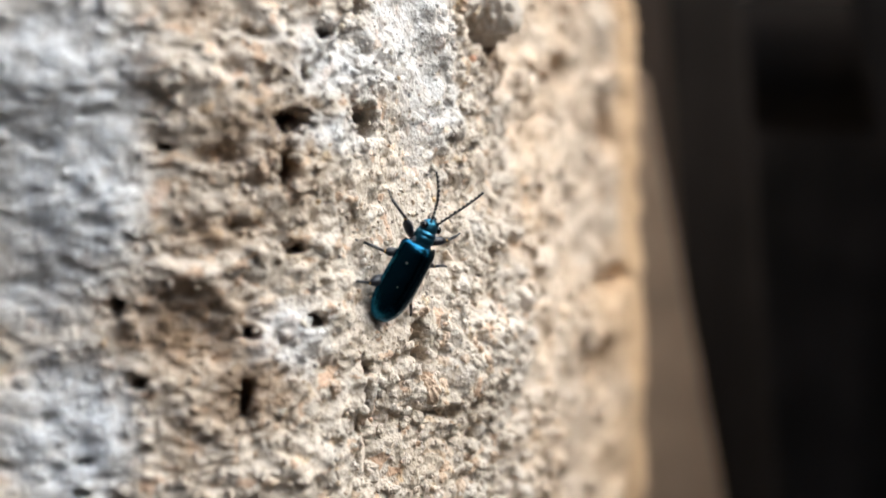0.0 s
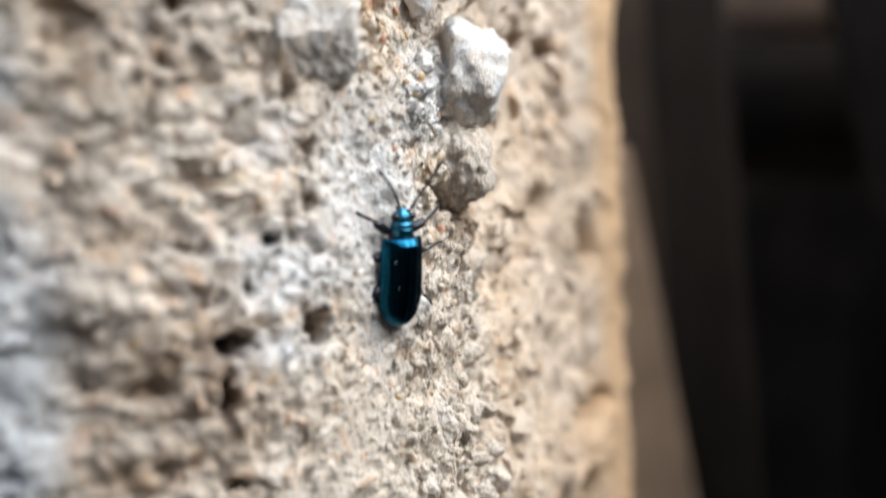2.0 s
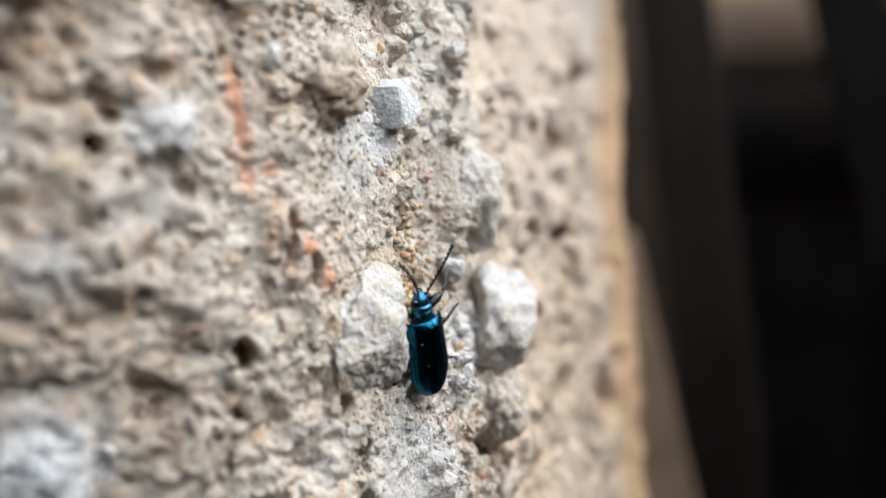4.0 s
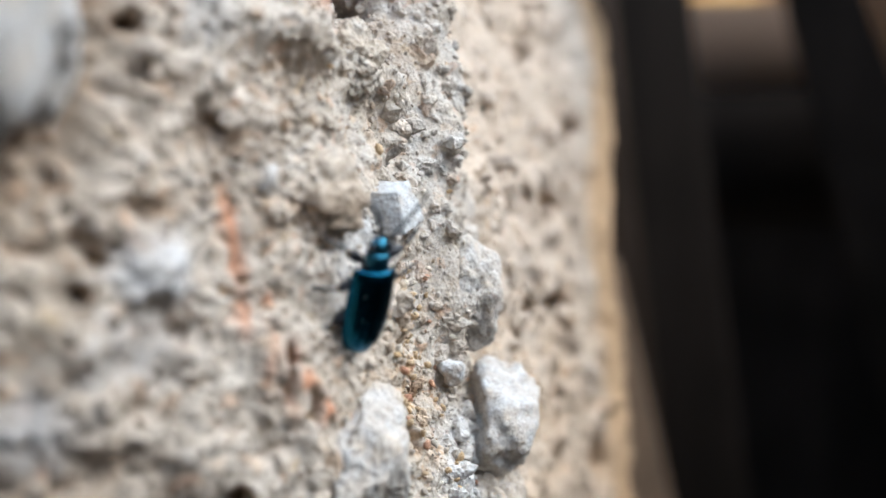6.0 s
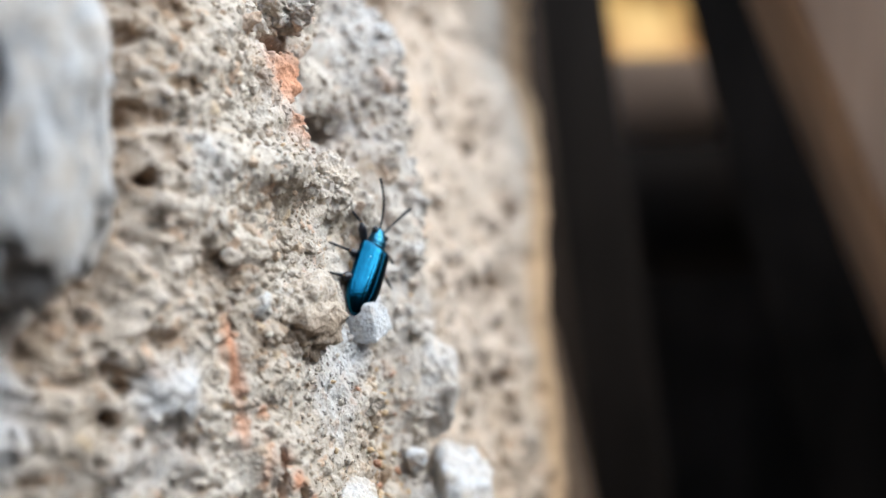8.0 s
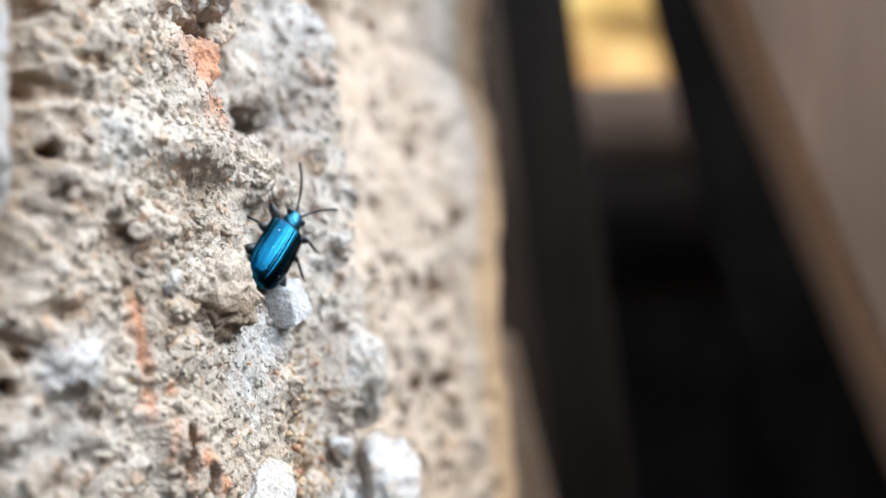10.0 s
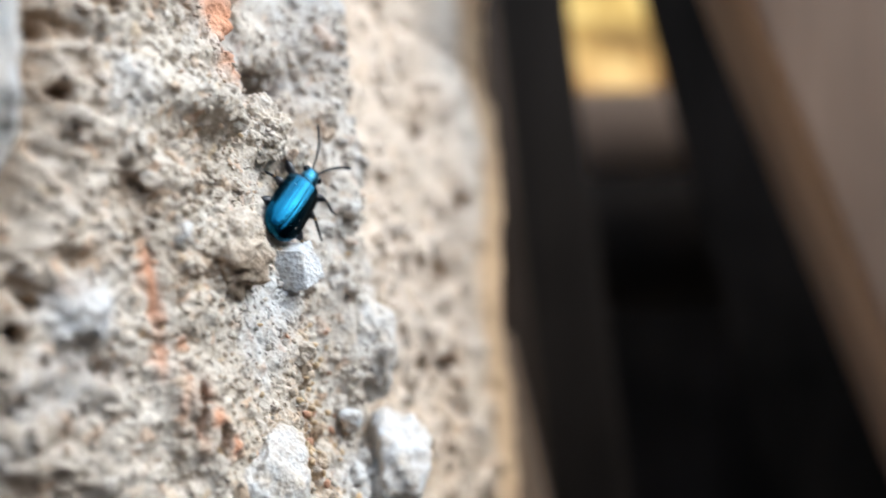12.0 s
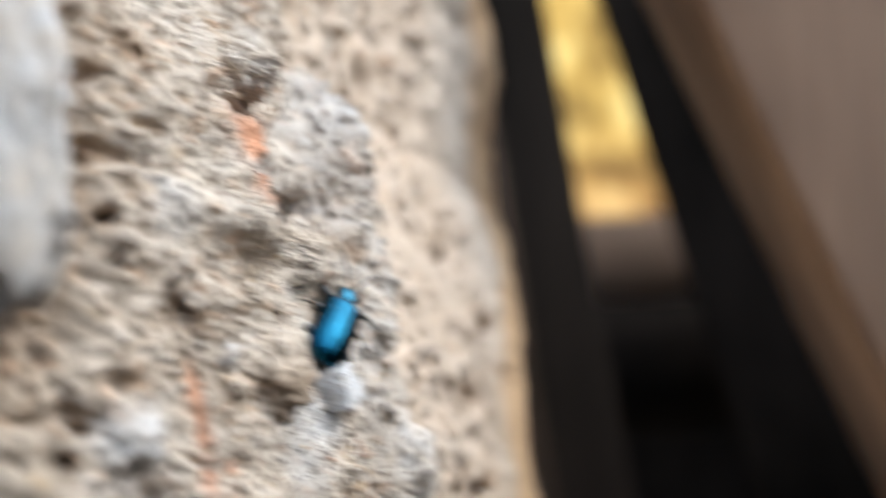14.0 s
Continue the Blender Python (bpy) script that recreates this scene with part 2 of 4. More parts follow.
def swell(y, z, ry, rz, height):
    H[...] += height * spot(y, z, ry, rz, 3.0)


def cover(mask, y, z, ry, rz, amount=1.0, power=3.0):
    np.maximum(mask, amount * spot(y, z, ry, rz, power), out=mask)


def lime(y, z, ry, rz, amount=1.0):
    cover(LIME, y, z, 1.25 * ry, 1.25 * rz, amount, 4.0)


def brick(y, z, ry, rz, amount=1.0):
    cover(BRICK, y, z, 1.2 * ry, 1.15 * rz, amount)


def ochre(y, z, ry, rz):
    cover(OCHRE, y, z, ry, rz, 0.8, 2.0)


# brown spots: fallen skin, and painted shade beside the lump, pebble and crevice
def earth(y, z, ry, rz, amount=1.0):
    cover(EARTH_SHADE, y, z, 1.25 * ry if y < 112 else 0.6 * ry, 1.2 * rz, amount, 2.4)


def sandy(y, z, ry, rz, amount=1.0):
    cover(SANDY, y, z, ry, rz, amount)


def plaster(y, z, ry, rz):
    cover(FLAT, y, z, ry, rz)


dent(73.8, -27.6, 0.82, 0.44, 1)
dent(72.4, -34.5, 1.19, 0.70, 1.4)
dent(73.9, -38.3, 1.17, 0.45, 1)
dent(70.2, -43.6, 0.54, 0.70, 0.8)
dent(72.0, -44.1, 0.79, 0.80, 0.6)
dent(72.9, -43.1, 0.55, 0.45, 0.6)
dent(71.8, -44.6, 2.4, 1.7, 0.4)
dent(149.3, -44.1, 13.78, 1.11, 2.4)
dent(143.1, -52.8, 7.30, 2.46, 2.2)
dent(147.9, -27.3, 9.15, 2.99, 2)
dent(127.8, -23.6, 6.70, 1.64, 1.6)
dent(106.4, -40.0, 3.79, 1.11, 1.2)
dent(129.8, -36.7, 5.99, 2.18, 1.2)
dent(67.4, -49.4, 0.53, 0.37, 1.2)
dent(65.9, -34.6, 0.57, 0.42, 1.2)
dent(93.0, -50.7, 5.55, 0.48, 1.2)
dent(67.7, -16.9, 0.97, 1.21, 1.6)
dent(62.5, -15.5, 1.70, 0.46, 1.6)
dent(137.7, -0.1, 8.95, 1.33, 2)
dent(100.1, -24.3, 2.81, 1.23, 2.2)
dent(150.1, -28.7, 7.83, 1.84, 1.8)
dent(68.9, -5.5, 0.84, 0.48, 1)
dent(63.2, -1.6, 3.30, 0.83, 1.2)
dent(68.6, -8.0, 0.78, 0.58, 1.2)
dent(67.6, 6.2, 1.35, 0.46, 0.8)
dent(66.7, -9.2, 1.15, 0.71, 1)
dent(137.4, -13.7, 3.57, 1.32, 1.8)
dent(70.8, 4.2, 0.61, 0.94, 1.4)
dent(123.3, 26.7, 4.65, 2.36, 1.8)
dent(68.4, -5.8, 0.83, 0.55, 1.2)
dent(140.9, -14.7, 3.00, 1.16, 1.2)
dent(64.9, 10.6, 1.10, 1.36, 2)
dent(67.9, 10.6, 1.01, 0.77, 1.4)
dent(69.2, 18.9, 1.67, 1.17, 1.4)
dent(128.8, 31.9, 4.03, 2.11, 1.4)
dent(66.8, 0.1, 1.68, 0.70, 1.2)
swell(76.1, -45.3, 2.73, 1.66, 0.7)
swell(89.9, -28.0, 3.65, 5.74, 1.2)
swell(67.9, -37.8, 2.28, 3.08, 0.8)
swell(65.0, -30.7, 2.26, 2.32, 0.8)
swell(96.7, -46.4, 7.34, 2.42, 1)
swell(70.0, -29.5, 2.53, 1.53, 0.8)
swell(71.6, -41.1, 1.81, 0.95, 0.9)
swell(101.3, -39.1, 5.09, 1.28, 0.9)
swell(93.7, -49.7, 5.71, 2.01, 1)
swell(69.5, -19.8, 2.58, 1.86, 0.9)
swell(66.4, -9.8, 2.92, 1.76, 0.8)
swell(69.7, -12.2, 1.90, 1.53, 0.8)
swell(63.4, -21.3, 2.57, 2.95, 1.6)
swell(79.6, 9.4, 3.91, 1.48, 1.2)
swell(62.1, 4.3, 2.18, 1.31, 0.8)
swell(67.5, -3.0, 1.95, 1.28, 0.8)
swell(64.3, -5.9, 1.98, 1.10, 0.8)
swell(90.7, 21.3, 7.06, 1.98, 1)
swell(78.5, 9.7, 3.50, 1.43, 1)
swell(88.2, 8.4, 4.83, 1.60, 1.2)
swell(72.6, 10.0, 1.89, 1.15, 0.8)
swell(67.4, -2.7, 2.03, 1.35, 0.9)
swell(74.4, 17.5, 7.77, 3.85, 0.8)
swell(73.9, 5.0, 2.03, 1.02, 0.8)
lime(66.5, -33.9, 3.37, 7.78, 1)
lime(64.9, -30.4, 2.48, 2.90, 1)
lime(67.9, -37.5, 2.69, 3.38, 1)
lime(66.9, -42.5, 1.85, 1.86, 0.8)
lime(68.1, -50.3, 2.92, 4.07, 1)
lime(76.1, -45.2, 2.73, 1.82, 0.8)
lime(80.3, -28.3, 5.34, 2.06, 0.7)
lime(89.9, -28.0, 3.65, 5.74, 0.55)
lime(78.4, -32.9, 4.45, 1.01, 0.6)
lime(63.3, -20.4, 2.82, 3.23, 1)
lime(83.1, -3.4, 3.42, 3.28, 0.55)
lime(94.5, -18.6, 3.0, 2.2, 0.75)
swell(94.5, -18.6, 2.6, 1.9, 0.8)
lime(98.0, -16.5, 4.0, 2.8, 0.6)
swell(98.5, -16.5, 3.5, 2.4, 1.1)
lime(87.6, -24.3, 5.25, 5.51, 0.6)
lime(78.3, -21.0, 2.76, 2.01, 0.35)
lime(66.8, -6.5, 2.78, 1.75, 0.35)
lime(62.4, -9.8, 1.78, 1.65, 0.6)
lime(67.5, -2.7, 1.96, 1.14, 0.45)
lime(65.2, -7.4, 1.42, 0.84, 0.4)
lime(107.4, 21.2, 6.59, 4.05, 0.7)
lime(67.4, -2.7, 2.03, 1.50, 0.7)
lime(86.2, -2.2, 3.23, 1.83, 0.75)
lime(71.2, 9.8, 1.49, 1.61, 0.4)
brick(72.3, -1.5, 0.30, 2.36, 1)
brick(72.7, -5.7, 0.37, 1.07, 1)
brick(73.8, -7.8, 0.51, 1.43, 0.6)
brick(75.2, -9.9, 0.42, 1.30, 0.7)
brick(77.8, -11.0, 0.81, 0.87, 1)
brick(70.2, -25.5, 0.60, 0.20, 0.8)
brick(85.0, 15.8, 5.0, 1.9, 1)
brick(86.5, 13.6, 4.0, 1.5, 1)
brick(84.6, 13.0, 2.6, 1.5, 1)
brick(88.5, 12.2, 2.5, 1.1, 1)
brick(71.9, -0.3, 0.42, 1.32, 0.9)
brick(72.5, -2.9, 0.34, 1.58, 0.6)
brick(72.6, -5.6, 0.41, 0.95, 1)
brick(75.4, -7.9, 0.69, 0.84, 0.7)
brick(76.5, -8.9, 0.64, 0.53, 1)
brick(74.2, -4.7, 0.55, 0.45, 0.7)
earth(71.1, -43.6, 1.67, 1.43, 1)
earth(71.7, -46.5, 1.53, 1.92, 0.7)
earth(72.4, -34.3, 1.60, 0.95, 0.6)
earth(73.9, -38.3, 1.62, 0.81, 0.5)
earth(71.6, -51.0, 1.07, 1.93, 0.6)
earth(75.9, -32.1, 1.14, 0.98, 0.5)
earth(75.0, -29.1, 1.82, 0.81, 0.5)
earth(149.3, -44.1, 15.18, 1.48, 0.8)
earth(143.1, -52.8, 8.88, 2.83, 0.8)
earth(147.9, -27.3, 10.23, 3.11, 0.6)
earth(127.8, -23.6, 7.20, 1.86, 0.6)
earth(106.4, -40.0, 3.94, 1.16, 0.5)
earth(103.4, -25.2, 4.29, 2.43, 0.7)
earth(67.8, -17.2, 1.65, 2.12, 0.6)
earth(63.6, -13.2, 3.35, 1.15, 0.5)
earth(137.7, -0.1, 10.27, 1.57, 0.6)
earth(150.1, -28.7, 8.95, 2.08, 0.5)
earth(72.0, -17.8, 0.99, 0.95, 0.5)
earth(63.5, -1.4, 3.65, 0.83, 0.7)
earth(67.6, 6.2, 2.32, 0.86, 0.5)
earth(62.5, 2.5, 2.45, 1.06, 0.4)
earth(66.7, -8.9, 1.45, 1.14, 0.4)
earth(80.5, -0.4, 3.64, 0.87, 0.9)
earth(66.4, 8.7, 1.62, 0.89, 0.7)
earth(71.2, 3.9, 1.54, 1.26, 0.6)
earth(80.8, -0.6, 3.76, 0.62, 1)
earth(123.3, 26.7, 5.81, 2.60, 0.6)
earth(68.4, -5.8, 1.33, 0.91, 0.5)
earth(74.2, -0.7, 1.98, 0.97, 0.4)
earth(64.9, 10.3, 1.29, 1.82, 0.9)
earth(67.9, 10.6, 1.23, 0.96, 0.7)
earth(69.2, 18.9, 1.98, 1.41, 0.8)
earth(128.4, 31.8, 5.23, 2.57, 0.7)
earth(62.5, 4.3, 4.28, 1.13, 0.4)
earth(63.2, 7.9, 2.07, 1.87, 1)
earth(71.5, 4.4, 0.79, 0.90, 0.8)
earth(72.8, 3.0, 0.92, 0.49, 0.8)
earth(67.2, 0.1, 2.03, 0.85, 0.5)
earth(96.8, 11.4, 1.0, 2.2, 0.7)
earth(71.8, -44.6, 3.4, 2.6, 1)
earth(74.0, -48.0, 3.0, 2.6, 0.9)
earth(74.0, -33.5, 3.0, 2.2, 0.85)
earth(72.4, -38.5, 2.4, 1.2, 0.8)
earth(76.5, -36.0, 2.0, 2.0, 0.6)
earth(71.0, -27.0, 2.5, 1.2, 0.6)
sandy(89.3, -11.6, 4.47, 5.71, 1)
sandy(95.8, -21.3, 4.57, 2.38, 0.8)
sandy(90.5, -7.0, 3.0, 4.0, 0.8)
# orange toward the wall's far end: warm light painted in
ochre(155.7, -48.8, 24.8, 9.6)
ochre(161.4, -62.8, 26.6, 8.7)
ochre(152.3, -46.1, 20.2, 6.9)
ochre(166.9, -3.2, 8.3, 10.4)
ochre(171.6, 4.6, 8.6, 10.7)
ochre(177.9, 4.8, 8.0, 11.8)
ochre(179.2, 13.9, 10.2, 12.0)
swell(57.2, -2.0, 2.5, 4.0, 1.6)
lime(57.2, -2.0, 2.5, 4.0)
swell(188, 48, 9, 7, 1.6)
lime(186, 48, 9, 7)
plaster(132, 22, 16, 22)
H *= 1 - 0.4 * FLAT
# the thick near coat breaks off along a ragged upright edge; past it lies the older, deeper coat
BREAK = (np.interp(Z, [-52, -40, -26, -18, -12, -4, 2, 5, 8, 11, 14, 17, 21, 30], [101, 100, 100, 97, 87.5, 91, 90.5, 93, 92, 86, 83, 87, 95, 104]) + 1.4 * fractal(Z / 2.6, S / 5, 33, 2)) / 0.9546
RIDGE = (np.interp(Z, [-30, -22, -15, -8, -2, 3, 8, 13, 18, 24], [104, 106, 105, 99, 97, 96, 95.5, 95, 96, 102]) + 1.1 * fractal(Z / 3.2, S / 5, 35, 2)) / 0.9546
NEAR = smooth((Z + 34) / 10) * smooth((30 - Z) / 10)
UNEVEN = np.clip(1.0 + 1.5 * fractal(Z / 4.5 + 3, S / 4.5, 37, 2), 0.3, 1.8)
H += NEAR * (1.1 * smooth((Z + 13) / 5) * UNEVEN * np.exp(-(((S - RIDGE + 1.6) / 2.2) ** 2)) - 0.8 * smooth((Z + 11) / 5) * UNEVEN[::-1] * np.exp(-(((S - RIDGE + 6.0) / 1.2) ** 2)) - 1.0 * smooth((S - RIDGE) / 1.5 + 0.5) * np.exp(-np.clip(S - RIDGE, 0, 99) / 22))
LIME = np.maximum(LIME, 0.22 * NEAR * np.exp(-(((S - RIDGE + 3.2) / 3.4) ** 2)))
AMOUNT = np.interp(Z, [-52, -30, -16, -4, 4, 20, 40], [0.3, 0.5, 0.6, 0.8, 1.3, 1.6, 1.5])
PAST = S - BREAK
H += AMOUNT * (0.55 * np.exp(-((PAST / 6) ** 2)) * (PAST < 0) - 1.15 * smooth(PAST / 1.2 + 0.5) * np.exp(-np.clip(PAST, 0, 99) / 16) + 0.55 * (PAST >= 0) * smooth(1 - PAST / 0.7))
H -= 1.3 * np.exp(-(((PAST - 1.3) / 1.2) ** 2)) * smooth((Z - 1) / 4) * smooth((24 - Z) / 5)
OCHRE = np.maximum(OCHRE, 0.26 * smooth((Y - 104) / 8) * smooth((172 - Y) / 30))
# ochre rim: the warm glow on the far edge, put into the colour
OCHRE = np.maximum(OCHRE, 0.95 * smooth((Y - END + 18) / 11))
EARTH_SHADE *= np.clip(1.15 + 1.4 * fractal(S / 2.2, Z / 2.0, 75, 4), 0, 1)
EARTH_SHADE = np.maximum(EARTH_SHADE, (0.3 - 0.2 * smooth((Z + 14) / 8)) * FAR * smooth(fractal(S / 8, Z / 3.4, 78, 3) * 3 - 0.1))
LIME *= 1 - 0.9 * EARTH_SHADE * (Z < -20)
# the mortar grows browner toward the near side
EARTH_SHADE = np.maximum(EARTH_SHADE, smooth((71 - Y) / 8) * smooth((Z + 20) / 8) * np.clip(0.22 + 0.5 * fractal(S / 3, Z / 3, 79, 3), 0, 0.5))
# past the broken edge a gap, then a rough bulge of the older coat stands out
CREST = np.interp(Z, [-12, -7, 0, 6, 10, 14, 22, 27], [0.3, 0.8, 1.4, 2.3, 3.2, 3.9, 4.1, 1.8]) + 1.0 * fractal(Z / 5, S / 5, 35, 2)
BACK = S - along(np.interp(Z, [-6, 2, 14, 22], [99.5, 99.5, 102, 104]), Z) - 1.2 * fractal(Z / 4, S / 6, 36, 2)
DEEP = 1.5 + 0.9 * smooth((Z - 7) / 5)
BULGE = (CREST + DEEP) * np.exp(-((BACK / np.where(BACK < 0, 4.3, 2.8)) ** 2)) - DEEP * np.where(BACK < 0, 1, np.exp(-np.clip(BACK - 3, 0, 99) / 4))
BULGE += 1.7 * fractal(S / 3.6, Z / 4.6, 39, 2, 0.45) + 0.7 * (dome(lumps, 0.95) - 0.6) + 0.3 * dome(crumbs, 0.85) + 0.1 * dome(bits, 0.8) - 0.2
BLEND = smooth((Z + 12) / 5) * smooth((29 - Z) / 5) * smooth((PAST - 0.6) / 1.0) * smooth((along(110, Z) - S) / 3)
H = H * (1 - BLEND) + BULGE * BLEND
H *= (1 - 0.25 * smooth((76 - Y) / 6)) * (1 - 0.3 * smooth((72 - Y) / 6) * smooth((-24 - Z) / 6))
# a deep crease runs round the big lump, its shade painted brown
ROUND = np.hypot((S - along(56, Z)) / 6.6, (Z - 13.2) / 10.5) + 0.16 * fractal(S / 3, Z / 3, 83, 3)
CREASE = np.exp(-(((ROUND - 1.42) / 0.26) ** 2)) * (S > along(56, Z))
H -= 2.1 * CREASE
EARTH_SHADE = np.maximum(EARTH_SHADE, 0.75 * CREASE)
# the bulge and the upper part of the near coat keep more of their grey lime skin
SKIN = np.clip(0.6 + 1.0 * fractal(S / 2.6, Z / 2.6, 85, 3), 0, 1)
LIME = np.maximum(LIME, SKIN * np.maximum(0.38 * BLEND, 0.24 * smooth((Z + 2) / 6) * smooth((Y - 72) / 6) * smooth((102 - Y) / 4)))
LIME = np.maximum(LIME, 0.22 * FAR * smooth((Z + 14) / 8) * smooth((END - Y) / 20))
BASE = lean(Y, Z)
# the trail that the beetle takes stays within its reach
SIDE = S - np.interp(Z, [-46, -34, -28, -20, -8, 0, 5, 12], [88, 92, 94, 89, 86, 89, 91, 93])
TRAIL = np.exp(-((SIDE / np.where(SIDE < 0, 4.5, 2.2)) ** 2)) * smooth((Z + 48) / 4) * smooth((10 - Z) / 4)
H = np.where(H > 0.1, H * (1 - 0.75 * TRAIL), H * (1 - 0.35 * TRAIL))
# sand grains at three sizes
g1, m1 = cells(WU / 0.62, WV / 0.56, 21)
g2, m2 = cells(WU / 1.15 + 9, WV / 1.0, 22)
k1 = np.sqrt(np.clip(1 - (g1 / 0.62) ** 2, 0, 1))
k2 = np.sqrt(np.clip(1 - (g2 / 0.5) ** 2, 0, 1)) * (m2 > 0.45)
soften = 1 - 0.55 * np.clip(LIME, 0, 1)
H += (0.12 * k1 + 0.16 * k2) * (1 - 0.6 * FAR) * (1 - 0.8 * BLEND) * soften * (1 - 0.5 * FLAT) + (0.14 + 0.1 * np.clip(LIME, 0, 1)) * (1 - 0.8 * BLEND) * fractal(S / 1.1, Z / 1.1, 60, 3)
GRAIN = np.where(k2 > 0.25, m2, m1)
MARK = np.where(k2 > 0.25, (m2 * 7.3) % 1, (m1 * 7.3) % 1)
PICK = np.clip(SANDY * (GRAIN > 0.62) * 0.6 + (MARK > 0.985) * (k1 > 0.3) * 0.6, 0, 1)
BRICK *= np.clip(0.9 + 1.2 * fractal(S / 0.5, Z / 2.2, 70, 3) + 1.0 * (Y > 79) * (Z > 8), 0, 1)


RAGGED = fractal(S / 1.1, Z / 1.1, 77, 2)
CAVE, HOLE = 0.0 * Y, 0.0 * Y


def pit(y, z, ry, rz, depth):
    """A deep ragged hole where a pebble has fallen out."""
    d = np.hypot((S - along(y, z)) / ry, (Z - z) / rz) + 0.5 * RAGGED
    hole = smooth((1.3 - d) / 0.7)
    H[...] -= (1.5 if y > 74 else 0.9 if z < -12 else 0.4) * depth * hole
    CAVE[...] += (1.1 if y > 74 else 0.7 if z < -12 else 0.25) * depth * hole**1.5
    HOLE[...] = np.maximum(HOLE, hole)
    # brown inside the hole: dirt, and shade painted in
    EARTH_SHADE[...] = np.maximum(EARTH_SHADE, 0.85 * hole)


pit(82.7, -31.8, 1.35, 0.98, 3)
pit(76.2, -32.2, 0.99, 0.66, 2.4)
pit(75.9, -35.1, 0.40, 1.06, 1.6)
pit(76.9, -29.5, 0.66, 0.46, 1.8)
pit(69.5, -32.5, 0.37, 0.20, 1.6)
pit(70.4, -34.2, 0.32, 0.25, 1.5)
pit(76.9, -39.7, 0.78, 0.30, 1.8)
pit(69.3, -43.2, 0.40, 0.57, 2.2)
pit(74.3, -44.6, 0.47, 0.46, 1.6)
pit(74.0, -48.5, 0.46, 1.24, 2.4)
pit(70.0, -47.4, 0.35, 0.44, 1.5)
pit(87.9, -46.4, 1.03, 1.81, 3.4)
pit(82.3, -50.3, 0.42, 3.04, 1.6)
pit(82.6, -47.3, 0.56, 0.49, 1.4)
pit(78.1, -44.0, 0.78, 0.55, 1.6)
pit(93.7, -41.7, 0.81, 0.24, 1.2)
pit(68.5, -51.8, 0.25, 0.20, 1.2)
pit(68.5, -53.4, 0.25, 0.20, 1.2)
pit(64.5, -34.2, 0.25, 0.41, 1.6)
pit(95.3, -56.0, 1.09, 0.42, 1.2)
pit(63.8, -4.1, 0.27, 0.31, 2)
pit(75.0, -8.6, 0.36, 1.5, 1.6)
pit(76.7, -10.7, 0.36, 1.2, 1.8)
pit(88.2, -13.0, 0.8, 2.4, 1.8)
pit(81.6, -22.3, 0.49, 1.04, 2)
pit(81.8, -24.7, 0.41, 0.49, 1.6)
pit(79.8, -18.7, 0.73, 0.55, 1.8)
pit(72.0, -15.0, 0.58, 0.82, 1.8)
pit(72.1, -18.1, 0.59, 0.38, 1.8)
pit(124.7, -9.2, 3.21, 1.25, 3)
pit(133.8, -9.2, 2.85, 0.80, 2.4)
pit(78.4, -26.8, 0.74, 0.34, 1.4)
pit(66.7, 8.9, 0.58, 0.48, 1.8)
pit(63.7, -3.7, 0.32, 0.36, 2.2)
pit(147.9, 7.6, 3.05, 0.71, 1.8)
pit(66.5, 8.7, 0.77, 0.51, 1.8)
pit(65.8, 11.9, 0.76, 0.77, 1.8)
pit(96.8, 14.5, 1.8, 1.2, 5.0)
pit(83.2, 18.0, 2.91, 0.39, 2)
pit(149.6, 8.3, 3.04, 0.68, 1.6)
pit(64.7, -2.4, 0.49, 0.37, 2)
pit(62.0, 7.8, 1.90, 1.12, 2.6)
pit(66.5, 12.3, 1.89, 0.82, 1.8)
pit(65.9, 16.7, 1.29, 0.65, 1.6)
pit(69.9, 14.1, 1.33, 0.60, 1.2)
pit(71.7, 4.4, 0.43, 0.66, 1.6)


# which way the face looks, place by place: the relief stands out along it
SLOPE_S, SLOPE_Z = (lean(Y + 0.5, Z) - lean(Y - 0.5, Z)) * 0.9546, lean(Y, Z + 0.5) - lean(Y, Z - 0.5)
FACING = OUT - ALONG * SLOPE_S[..., None] - np.array([0, 0, 1.0]) * SLOPE_Z[..., None]
FACING /= np.linalg.norm(FACING, axis=-1, keepdims=True)


PLACE = np.array([-33.7, 0, 0]) + np.stack([Y * ALONG[0] / ALONG[1], Y, Z], -1) + OUT * BASE[..., None] + FACING * H[..., None] + ALONG * CAVE[..., None]
NORMAL = np.cross(np.gradient(PLACE, axis=1), np.gradient(PLACE, axis=0))
AREA = np.linalg.norm(NORMAL, axis=-1)
NORMAL /= AREA[..., None]


